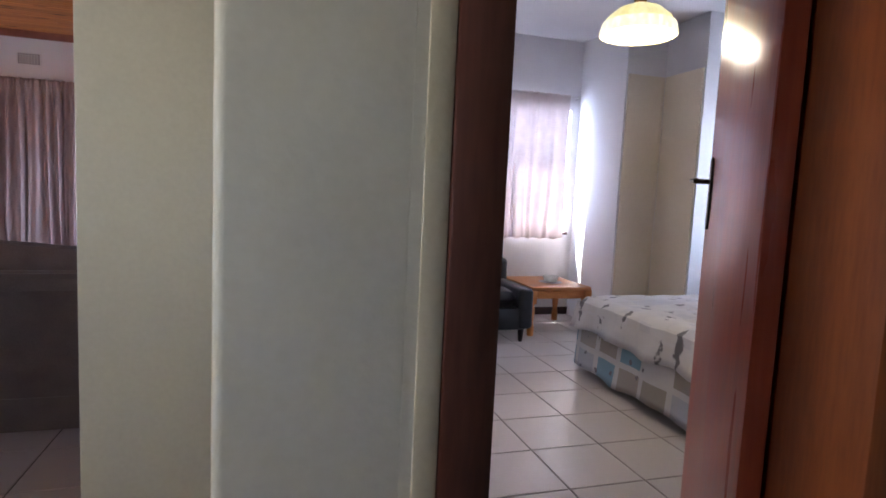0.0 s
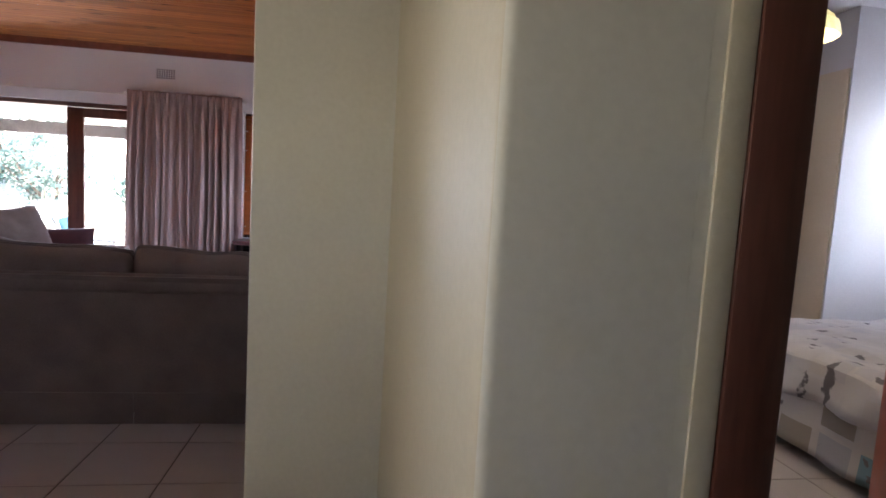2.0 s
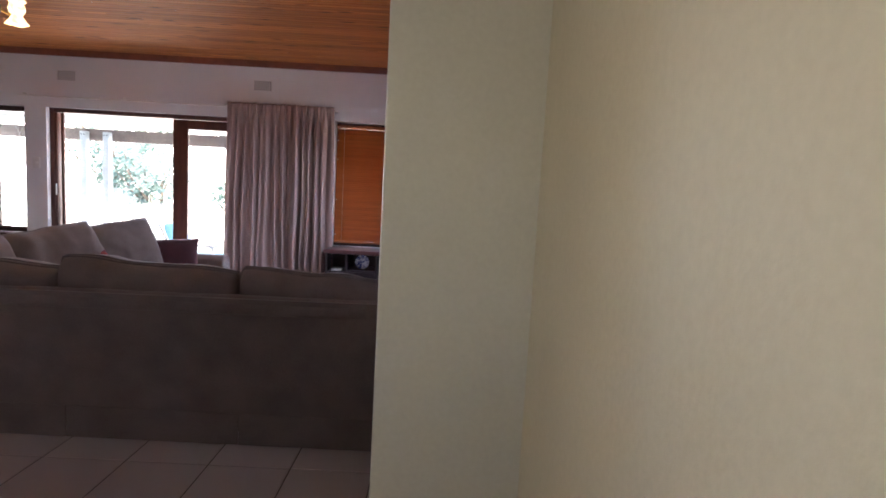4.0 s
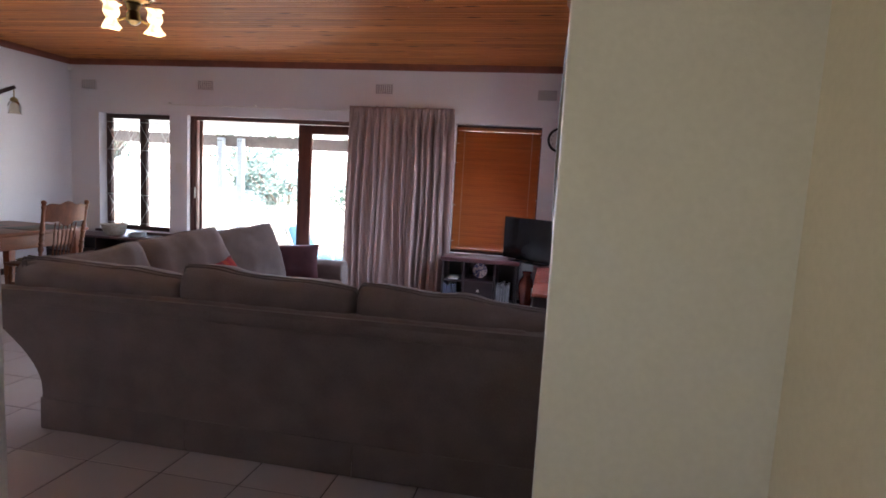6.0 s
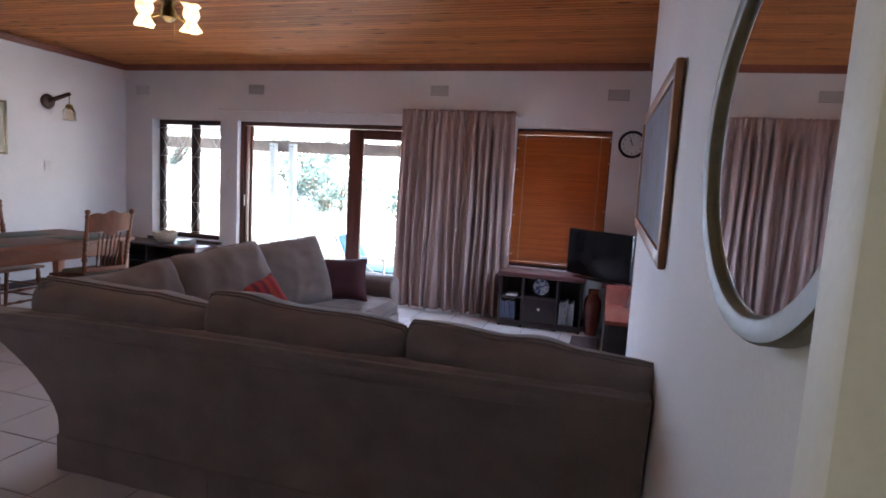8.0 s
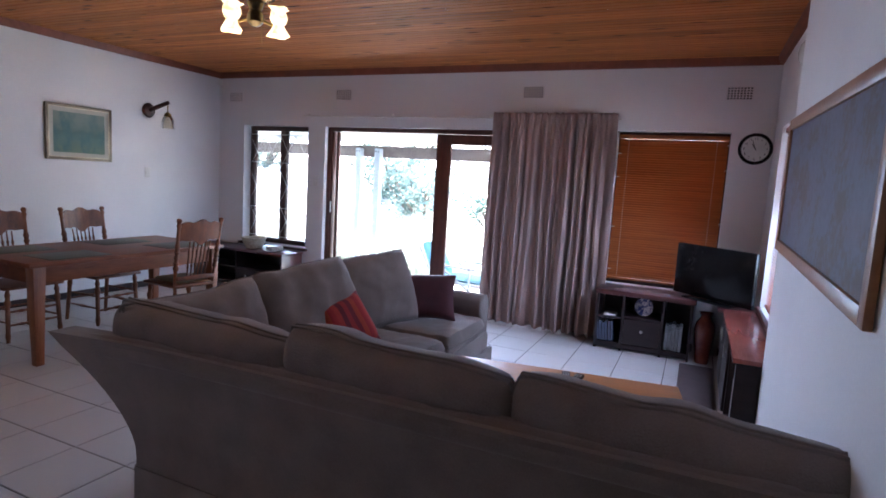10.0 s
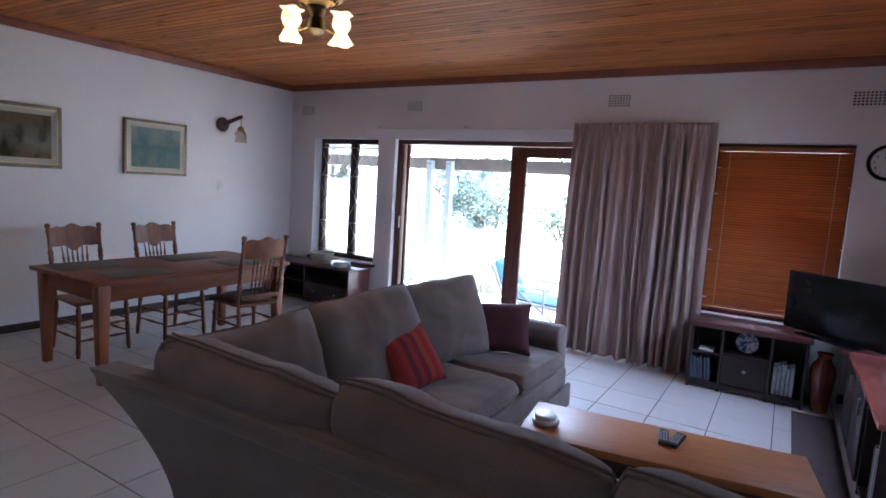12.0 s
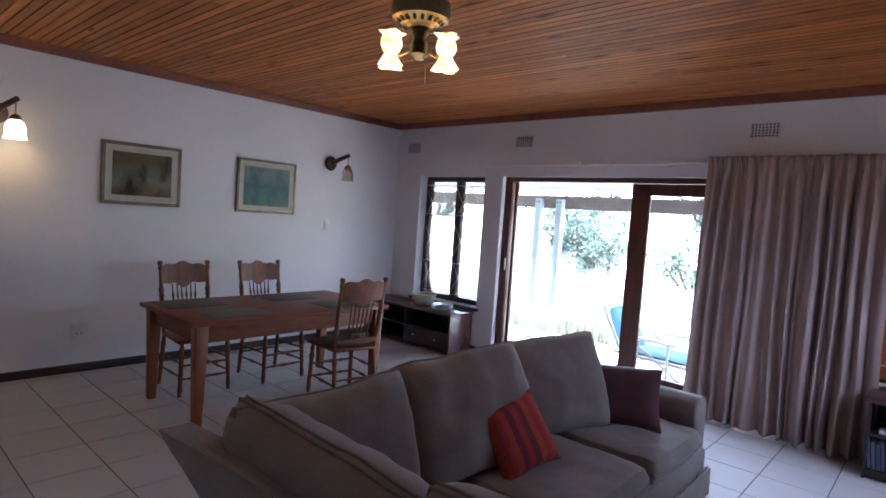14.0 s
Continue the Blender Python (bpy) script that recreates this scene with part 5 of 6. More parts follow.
mr = thing("oval_mirror", pose(XM - 0.011, 1.885, 1.525, 0, 0, -88.3), "oval wall mirror in a wide olive-grey frame", "mirror")
own = bmesh.new()
prof = [(0.0, 0.0), (0.0, -0.020), (0.004, -0.024), (0.036, -0.024), (0.040, -0.022), (0.046, -0.012), (0.046, 0.0)]
rings = []
A, B = 0.328, 0.248
for i in range(72):
    a = 2 * math.pi * i / 72
    rings.append([own.verts.new(((A - q) * math.cos(a), r, (B - q * 0.72) * math.sin(a))) for q, r in prof])
for i in range(72):
    j = (i + 1) % 72
    for k in range(len(prof)):
        l = (k + 1) % len(prof)
        own.faces.new((rings[i][k], rings[i][l], rings[j][l], rings[j][k]))
bmesh.ops.recalc_face_normals(own, faces=own.faces[:])
part("mirror_frame", own, MIRRORFRAME, mr)
own = bmesh.new()
vs = [own.verts.new(((A - 0.043) * math.cos(2 * math.pi * i / 72), -0.013, (B - 0.031) * math.sin(2 * math.pi * i / 72))) for i in range(72)]
ws = [own.verts.new((v.co.x, -0.005, v.co.z)) for v in vs]
own.faces.new(vs)
own.faces.new(list(reversed(ws)))
for i in range(72):
    own.faces.new((vs[i], ws[i], ws[(i + 1) % 72], vs[(i + 1) % 72]))
bmesh.ops.recalc_face_normals(own, faces=own.faces[:])
part("mirror_glass", own, MIRROR, mr)


def frilled(a, r, h):
    return r * (1 + 0.09 * math.sin(6 * a) * min(1.0, max(0.0, (0.05 - h) / 0.05)))


def wall_light(y, z, lit, label):
    s = thing("wall_light", pose(XW, y, z) @ Matrix.Scale(1.4, 4), label, "wall light", "wall lights")
    part("wall_plate", bm_lathe([(0.058, 0), (0.062, 0.01), (0.050, 0.028), (0.02, 0.034), (0, 0.034)], 24), DARKWOOD, s).matrix_local = pose(0, 0, 0, 0, 90, 0)
    part("arm", bm_tube([(0.02, 0, 0), (0.09, 0.02, 0.03), (0.17, 0.07, 0.075)], 0.017, 10, radii=[0.02, 0.018, 0.015]), DARKWOOD, s)
    part("drop", bm_tube([(0.16, 0.066, 0.07), (0.16, 0.066, -0.01)], 0.004, 6), BRASS, s)
    part("gallery", bm_lathe([(0.012, 0.0), (0.026, -0.012), (0.030, -0.03), (0.0, -0.03)], 16, (0.16, 0.066, -0.01)), BRASS, s)
    m = glow("lit_amber_shade", (1.0, 0.80, 0.46), 0.5) if lit else glass("clear_ribbed_lamp_glass", (0.93, 0.90, 0.84), 0.10)
    part("shade", bm_lathe([(0.024, -0.03), (0.040, -0.045), (0.050, -0.075), (0.047, -0.11), (0.053, -0.135), (0.050, -0.134), (0.044, -0.11), (0.046, -0.075), (0.034, -0.048), (0.018, -0.034)], 28, (0.16, 0.066, -0.01),
         wave=lambda a, r, h: r * (1 + 0.07 * math.sin(6 * a) * max(0.0, (-h - 0.09) / 0.045))), m, s)
    return s


wall_light(6.22, 2.125, False, "dark wood wall light with an unlit frosted shade")
wall_light(3.02, 2.16, True, "dark wood wall light with a glowing shade")
point_lamp("wall_light_bulb", (XW + 0.26, 3.086, 2.0), 0.22, WARM, 0.05)


def plate_switch(name, m, w, h, label, category, rockers=1, holes=False):
    s = thing(name, m, label, category)
    part("plate", bm_box(-w / 2, -0.008, -h / 2, w / 2, 0, h / 2, 0.003), WHITEPLAST, s)
    for k in range(rockers):
        q = (k - (rockers - 1) / 2) * 0.022
        part("rocker", bm_box(q - 0.008, -0.013, -0.014, q + 0.008, -0.0075, 0.014, 0.002), WHITEPLAST, s)
    if holes:
        for a, b in ((-0.018, -0.02), (0.018, -0.02), (0, 0.012)):
            part("pin_hole", bm_lathe([(0.006, 0), (0.006, 0.002), (0, 0.002)], 10), BLACKMATT, s).matrix_local = pose(a, -0.0078, b, 90, 0, 0)
    return s


plate_switch("light_switch", pose(-5.285, YN, 1.405), 0.085, 0.13, "small grey-white switch plate beside the sliding door", "switch", 2)
plate_switch("light_switch", pose(XW, 6.21, 1.39, 0, 0, 90), 0.075, 0.12, "white switch plate on the wall", "switch", 2)
plate_switch("wall_socket", pose(XW, 3.64, 0.365, 0, 0, 90), 0.13, 0.12, "white wall socket near the skirting", "socket", 1, True)
pir = thing("alarm_sensor", pose(XW + 0.04, YN - 0.04, 2.60, 0, 0, 45), "small white alarm sensor in the ceiling corner", "sensor")
part("housing", bm_box(-0.028, -0.022, 0, 0.028, 0.022, 0.085, 0.008), WHITEPLAST, pir)
part("lens_window", bm_box(-0.02, -0.026, 0.015, 0.02, -0.021, 0.05, 0.002), CHINA, pir)
wl = thing("bulkhead_light", pose(XE, 5.62, 2.42), "round white bulkhead lamp on the alcove wall", "wall light")
part("dome", bm_lathe([(0.09, 0), (0.095, 0.015), (0.085, 0.05), (0.05, 0.078), (0, 0.088)], 28), CHINA, wl).matrix_local = pose(0, 0, 0, 0, -90, 0)
part("base_ring", bm_lathe([(0.09, 0), (0.102, 0.002), (0.102, 0.014), (0.0955, 0.016)], 28), WHITEPLAST, wl).matrix_local = pose(0, 0, 0, 0, -90, 0)

# ---- ceiling fan light ----
FX, FY = -3.06, 3.83
fan = thing("ceiling_light", pose(FX, FY, CEIL - 0.18), "aged brass ceiling fitting with two lit frilled glass shades", "ceiling light")
part("canopy", bm_lathe([(0.085, 0.184), (0.090, 0.16), (0.078, 0.135), (0.030, 0.125), (0.016, 0.11), (0.016, -0.06), (0.03, -0.072)], 32), BRONZE, fan)
part("slot_ring", bm_lathe([(0.118, -0.160), (0.1215, -0.163), (0.066, -0.1885), (0.062, -0.186)], 36), AGEDBRASS, fan)
hub = part("motor_housing", bm_lathe([(0.03, -0.07), (0.10, -0.078), (0.125, -0.095), (0.128, -0.14), (0.115, -0.165), (0.062, -0.185), (0.05, -0.20), (0.0, -0.20)], 36), AGEDBRASS, fan)
for k in range(18):
    a = 2 * math.pi * k / 18
    part("cooling_slot", bm_box(-0.007, -0.004, -0.014, 0.007, 0.004, 0.014), BLACKMATT, hub).matrix_local = pose(0.096 * math.cos(a), 0.096 * math.sin(a), -0.1755, 38, 0, math.degrees(a) + 90)
part("stem", bm_lathe([(0.04, -0.20), (0.045, -0.215), (0.03, -0.25), (0.042, -0.27), (0.042, -0.31), (0.02, -0.33), (0, -0.335)], 24), BRONZE, fan)
SHADE = glow("lit_frilled_glass", (1.0, 0.82, 0.46), 0.2)
for k in range(2):
    a = radians(41 + 180 * k)
    ca, sa = math.cos(a), math.sin(a)
    arm = part("lamp_arm", bm_tube([(0.03 * ca, 0.03 * sa, -0.29), (0.08 * ca, 0.08 * sa, -0.315), (0.11 * ca, 0.11 * sa, -0.285), (0.117 * ca, 0.117 * sa, -0.24)], 0.007, 8), BRASS, fan)
    part("shade", bm_lathe([(0.050, -0.222), (0.034, -0.238), (0.043, -0.256), (0.047, -0.275), (0.038, -0.297), (0.028, -0.312), (0.037, -0.332), (0.054, -0.368), (0.051, -0.368), (0.033, -0.332), (0.024, -0.312), (0.034, -0.297), (0.043, -0.275), (0.039, -0.256), (0.030, -0.238), (0.046, -0.222)], 44,
         (0.118 * ca, 0.118 * sa, 0), wave=lambda t, r, h: r * (1 + (0.22 * math.sin(4 * t + 16 * h + k) + 0.09 * math.sin(9 * t)) * min(1.0, abs(h + 0.29) / 0.07) ** 1.4)), SHADE, fan)
part("pull_chain", bm_tube([(0.0, 0.045, -0.30), (0.0, 0.052, -0.42)], 0.0015, 5), BRASS, fan)
point_lamp("ceiling_light_bulbs", (FX, FY, CEIL - 0.62), 0.42, WARM, 0.12)

# ---- bedroom ----
solid("cupboard_wall", bm_box(3.08, 4.582, -0.05, 4.2, YB - 0.002, CEILB), PLASTER, "white wall boxing in the corner cupboards", "wall", "structure")
solid("cupboard_return", bm_box(3.50, 4.06, -0.05, 4.2, 4.58, CEILB), PLASTER, "white wall end beside the cupboard doors", "wall", "structure")
cp = thing("corner_cupboard", pose(0, 0, 0), "tall cream painted corner cupboard with plain doors", "cupboard")
part("door_panel", bm_box(3.095, 4.560, 0.09, 3.476, 4.581, 2.40, 0.004), CREAMDOOR, cp)
part("door_panel", bm_box(3.478, 4.075, 0.09, 3.499, 4.555, 2.40, 0.004), CREAMDOOR, cp)
part("plinth", bm_box(3.095, 4.565, 0.0, 3.47, 4.581, 0.085), SKIRT, cp)
part("edge_strip", bm_box(3.455, 4.552, 0.09, 3.475, 4.559, 2.40, 0.002), CREAMDOOR, cp)


def window_simple(name, horizontal, a0, z0, a1, z1, at, label):
    w = thing(name, pose(0, 0, 0), label, "window", kind="structure")
    am = (a0 + a1) / 2
    for p, q, r, s in ((a0, a0 + 0.04, z0, z1), (a1 - 0.04, a1, z0, z1), (a0 + 0.04, a1 - 0.04, z0, z0 + 0.04), (a0 + 0.04, a1 - 0.04, z1 - 0.04, z1), (am - 0.02, am + 0.02, z0 + 0.04, z1 - 0.04)):
        part("window_frame", bm_box(p, at, r, q, at + 0.05, s, 0.003) if horizontal else bm_box(at, p, r, at + 0.05, q, s, 0.003), DARKWOOD, w)
    g = bm_box(a0 + 0.036, at + 0.022, z0 + 0.036, a1 - 0.036, at + 0.026, z1 - 0.036) if horizontal else bm_box(at + 0.022, a0 + 0.036, z0 + 0.036, at + 0.026, a1 - 0.036, z1 - 0.036)
    part("pane", g, GLASS, w).visible_shadow = False
    s = bm_box(a0 - 0.03, at - 0.125, z0 - 0.03, a1 + 0.03, at - 0.002, z0 - 0.002, 0.005) if horizontal else bm_box(at - 0.125, a0 - 0.03, z0 - 0.03, at - 0.002, a1 + 0.03, z0 - 0.002, 0.005)
    part("window_sill", s, DARKWOOD, w)
    return w


window_simple("window_4", True, BWIN[0], BWIN[1], BWIN[2], BWIN[3], YB + 0.1, "bedroom window with a dark frame")
window_simple("window_5", False, BSIDE[0], BSIDE[1], BSIDE[2], BSIDE[3], XB + 0.1, "bedroom side window with a dark frame")
curtain("bedroom_curtain", 1.42, 2.93, YB - 0.06, 0.82, 2.30, 13, 0.014, SHEER, "short pale cotton curtain drawn across the bedroom window", 8)
sc = curtain("side_curtain", -0.72, 0.60, 0.0, 0.80, 2.30, 11, 0.014, SHEER, "short pale patterned curtain at the side window", 9)
sc.matrix_world = pose(XB - 0.06, 2.95, 0, 0, 0, 90)
br = thing("curtain_wire", pose(0, 0, 0), "thin white curtain rod over the bedroom window", "curtain rail")
part("rod", bm_tube([(1.38, YB - 0.06, 2.285), (3.04, YB - 0.06, 2.285)], 0.006, 8), WHITEPLAST, br)
part("rod_bracket", bm_box(3.02, YB - 0.07, 2.275, 3.04, YB, 2.30, 0.002), WHITEPLAST, br)
part("rod_bracket", bm_box(1.38, YB - 0.07, 2.275, 1.40, YB, 2.30, 0.002), WHITEPLAST, br)


def patched(name, cell, ground, cols, share, blot, flat=False):
    """Printed cotton: square patches of cols on the ground colour, with dark sprigs."""
    m = surf(name, ground, tuple(c * 0.9 for c in ground), 0.85, 8, 260, 0.2)
    t = m.node_tree
    base = [n for n in t.nodes if n.bl_idname == "ShaderNodeValToRGB"][0].outputs["Color"]
    co = t.nodes.new("ShaderNodeTexCoord")
    sc = t.nodes.new("ShaderNodeVectorMath")
    sc.operation = "MULTIPLY"
    sc.inputs[1].default_value = tuple(1 / c for c in cell)
    fl, fr = t.nodes.new("ShaderNodeVectorMath"), t.nodes.new("ShaderNodeVectorMath")
    fl.operation, fr.operation = "FLOOR", "FRACTION"
    t.links.new(co.outputs["Object"], sc.inputs[0])
    t.links.new(sc.outputs[0], fl.inputs[0])
    t.links.new(sc.outputs[0], fr.inputs[0])
    wn2 = t.nodes.new("ShaderNodeTexWhiteNoise")
    t.links.new(fl.outputs[0], wn2.inputs["Vector"])
    rp = t.nodes.new("ShaderNodeValToRGB")
    rp.color_ramp.interpolation = "CONSTANT"
    for i, c in enumerate(cols):
        e = rp.color_ramp.elements[0] if i == 0 else (rp.color_ramp.elements[1] if i == 1 else rp.color_ramp.elements.new(0.5))
        e.position, e.color = i / len(cols), (*c, 1)
    t.links.new(wn2.outputs["Value"], rp.inputs[0])
    sep = t.nodes.new("ShaderNodeSeparateXYZ")
    t.links.new(fr.outputs[0], sep.inputs[0])
    mask = None
    for ax in (1, 2):
        for op, lim in (("GREATER_THAN", 0.08), ("LESS_THAN", 0.90)):
            k = t.nodes.new("ShaderNodeMath")
            k.operation = op
            k.inputs[1].default_value = lim
            t.links.new(sep.outputs[ax], k.inputs[0])
            if mask is None:
                mask = k.outputs[0]
            else:
                mu = t.nodes.new("ShaderNodeMath")
                mu.operation = "MULTIPLY"
                t.links.new(mask, mu.inputs[0])
                t.links.new(k.outputs[0], mu.inputs[1])
                mask = mu.outputs[0]
    mul = t.nodes.new("ShaderNodeMath")
    mul.operation = "MULTIPLY"
    mul.inputs[1].default_value = share
    t.links.new(mask, mul.inputs[0])
    mx = t.nodes.new("ShaderNodeMix")
    mx.data_type = "RGBA"
    t.links.new(mul.outputs[0], mx.inputs[0])
    t.links.new(base, mx.inputs[6])
    t.links.new(rp.outputs[0], mx.inputs[7])
    vo = t.nodes.new("ShaderNodeTexVoronoi")
    vo.voronoi_dimensions = "2D" if flat else "3D"
    vo.inputs["Scale"].default_value = blot[0]
    nz = t.nodes.new("ShaderNodeTexNoise")
    nz.inputs["Scale"].default_value = blot[0] * 5
    t.links.new(co.outputs["Object"], nz.inputs["Vector"])
    ad = t.nodes.new("ShaderNodeMath")
    ad.operation = "MULTIPLY_ADD"
    ad.inputs[1].default_value = 0.5
    t.links.new(co.outputs["Object"], vo.inputs["Vector"])
    t.links.new(nz.outputs["Fac"], ad.inputs[0])
    t.links.new(vo.outputs["Distance"], ad.inputs[2])
    lt = t.nodes.new("ShaderNodeMapRange")
    lt.inputs["From Min"].default_value, lt.inputs["From Max"].default_value = blot[1], blot[1] - 0.06
    t.links.new(ad.outputs[0], lt.inputs["Value"])
    m2 = t.nodes.new("ShaderNodeMix")
    m2.data_type = "RGBA"
    m2.inputs[7].default_value = (0.15, 0.135, 0.145, 1)
    t.links.new(lt.outputs[0], m2.inputs[0])
    t.links.new(mx.outputs[2], m2.inputs[6])
    t.links.new(m2.outputs[2], t.nodes["Principled BSDF"].inputs["Base Color"])
    return m


VALANCE = patched("patchwork_valance_cotton", (5.0, 0.245, 0.21), (0.55, 0.52, 0.50), [(0.30, 0.25, 0.20), (0.12, 0.25, 0.32), (0.52, 0.49, 0.48), (0.36, 0.36, 0.40), (0.27, 0.23, 0.18), (0.15, 0.27, 0.33)], 0.85, (9.0, 0.40))
QUILT = patched("sprigged_quilt_cotton", (0.115, 0.115, 0.115), (0.58, 0.55, 0.55), [(0.57, 0.54, 0.54), (0.46, 0.45, 0.49), (0.58, 0.55, 0.54), (0.52, 0.48, 0.46), (0.59, 0.56, 0.56)], 0.55, (5.6, 0.395), True)

bed = thing("double_bed", pose(2.15, 2.05, 0), "double bed with a sprigged quilt and patchwork valance", "bed")
BL, BW = 2.0, 1.50
part("mattress_base", bm_box(0.04, 0.04, 0.08, BL, BW - 0.04, 0.48, 0.03), SHEER, bed)
for q in ((0.1, 0.1), (0.1, BW - 0.16), (BL - 0.16, 0.1), (BL - 0.16, BW - 0.16)):
    part("foot", bm_box(q[0], q[1], 0, q[0] + 0.06, q[1] + 0.06, 0.085, 0.004), BLACKBROWN, bed)


def hanging(name, path, z0, z1, waves, amp, material, seed):
    """Cloth hanging along a path of plan points, from z1 down to z0, its hem waved."""
    own = bmesh.new()
    pts = [Vector((*p, 0)) for p in path]
    seg = []
    for a, b in zip(pts[:-1], pts[1:]):
        k = max(2, int((b - a).length / 0.03))
        seg += [(a.lerp(b, i / k), (b - a).normalized().cross(Vector((0, 0, 1)))) for i in range(k)]
    seg.append((pts[len(pts) - 1], seg[len(seg) - 1][1]))
    rows = []
    for j in range(9):
        v = j / 8
        row = []
        for i, (p, n) in enumerate(seg):
            o = amp * v * (0.7 * math.sin(i * waves) + 0.8 * noise.noise(Vector((i * 0.11, seed, v)))) + 0.03 * v
            row.append(own.verts.new(p + n * o + Vector((0, 0, z1 + (z0 - z1) * v + 0.022 * v * noise.noise(Vector((i * 0.09, 7, seed)))))))
        rows.append(row)
    for j in range(8):
        for i in range(len(seg) - 1):
            own.faces.new((rows[j][i], rows[j][i + 1], rows[j + 1][i + 1], rows[j + 1][i]))
    ob = part(name, own, material, bed)
    s = ob.modifiers.new("cloth", "SOLIDIFY")
    s.thickness = 0.005
    return ob


hanging("valance", [(BL, BW), (0.0, BW), (0.0, 0.0), (BL, 0.0)], 0.055, 0.40, 0.55, 0.016, VALANCE, 3)
own = bmesh.new()
nx, ny = 44, 40
g = []
for j in range(ny + 1):
    row = []
    for i in range(nx + 1):
        u, v = i / nx, j / ny
        x = -0.22 + u * (BL + 0.22)
        y = -0.22 + v * (BW + 0.44)
        over = max(0.0, -x, -y, y - BW)
        drop = over if over < 0.24 else 0.24
        px = max(x, -0.015 - 0.10 * max(0.0, -x))
        py = min(max(y, -0.015 - 0.10 * max(0.0, -y)), BW + 0.015 + 0.10 * max(0.0, y - BW))
        k = noise.noise(Vector((x * 3.2, y * 3.2, 2))) * 0.022 + noise.noise(Vector((x * 7, y * 9, 5))) * 0.011 + abs(noise.noise(Vector((x * 4, y * 5, 9)))) * 0.02
        z = 0.55 + k - drop - (0.02 if over > 0 else 0) * (1 - drop * 2)
        wob = 0.018 * math.sin((x + y) * 17) * drop / 0.22
        row.append(own.verts.new((px - (wob + 0.02 * drop if x < 0 else 0), py + (wob if y > BW else 0), z)))
    g.append(row)
for j in range(ny):
    for i in range(nx):
        own.faces.new((g[j][i], g[j][i + 1], g[j + 1][i + 1], g[j + 1][i]))
q = part("quilt", own, QUILT, bed, "white cotton quilt with dark sprigs")
s = q.modifiers.new("cloth", "SOLIDIFY")
s.thickness = 0.012

bt = thing("bedside_table", pose(2.555, 4.86, 0), "small square orange pine table with turned legs", "table")
part("tabletop", bm_box(-0.33, -0.36, 0.415, 0.27, 0.30, 0.445, 0.006), COFFEEWOOD, bt)
for sx, sy in ((-1, -1), (1, -1), (-1, 1), (1, 1)):
    own = bm_box(-0.034, -0.034, 0.29, 0.034, 0.034, 0.414, 0.004)
    bm_lathe([(0.030, 0.29), (0.022, 0.27), (0.030, 0.25), (0.031, 0.20), (0.022, 0.12), (0.032, 0.06), (0.028, 0.0)], 14, bm=own)
    lg = part("leg", own, COFFEEWOOD, bt)
    lg.location = (sx * 0.275 - 0.03, sy * 0.29 - 0.03, 0)
for sy in (-1, 1):
    part("apron", bm_box(-0.27, sy * 0.29 - 0.042, 0.335, 0.21, sy * 0.29 - 0.02, 0.413, 0.003), COFFEEWOOD, bt)
for sx in (-1, 1):
    part("apron", bm_box(sx * 0.275 - 0.042, -0.284, 0.335, sx * 0.275 - 0.02, 0.224, 0.413, 0.003), COFFEEWOOD, bt)
doily = solid("doily", bm_lathe([(0.11, 0), (0.112, 0.002), (0, 0.003)], 36, wave=lambda a, r, h: r * (1 + 0.04 * math.sin(12 * a))), CHINA, "white scalloped cloth doily on the small table", "doily")
doily.location = (2.56, 4.80, 0.4455)
ash = solid("glass_dish", bm_lathe([(0.05, 0), (0.06, 0.004), (0.075, 0.05), (0.078, 0.055), (0.07, 0.052), (0.052, 0.012), (0, 0.01)], 28), surf("pressed_clear_glass", (0.55, 0.58, 0.58), (0.68, 0.70, 0.70), 0.08, 14, 60), "clear pressed glass dish on the doily", "dish")
ash.location = (2.56, 4.80, 0.449)

ac = thing("tub_chair", pose(1.78, 4.60, 0, 0, 0, 0), "black leather tub chair with short dark feet", "armchair")
part("seat_base", bm_box(-0.33, -0.30, 0.11, 0.33, 0.36, 0.30, 0.03), LEATHER, ac)
own, ra, rb = bm_pillow(0.52, 0.54, 0.15, 10, 0.25, 0.006, 61)
sc2 = part("seat_cushion", own, LEATHER, ac)
sc2.matrix_local = pose(0, 0.26, 0.365, 90, 0, 0)
for sx in (-1, 1):
    part("arm", bm_box(sx * 0.30 - 0.065, -0.32, 0.12, sx * 0.30 + 0.065, 0.37, 0.47, 0.035, 3), LEATHER, ac)
part("backrest", bm_box(-0.365, 0.26, 0.12, 0.365, 0.40, 0.66, 0.04, 3), LEATHER, ac)
for sx, sy in ((-1, -1), (1, -1), (-1, 1), (1, 1)):
    part("foot", bm_lathe([(0.018, 0), (0.028, 0.12), (0.0, 0.12)], 12), BLACKBROWN, ac).location = (sx * 0.29, sy * 0.26 + 0.02, 0)

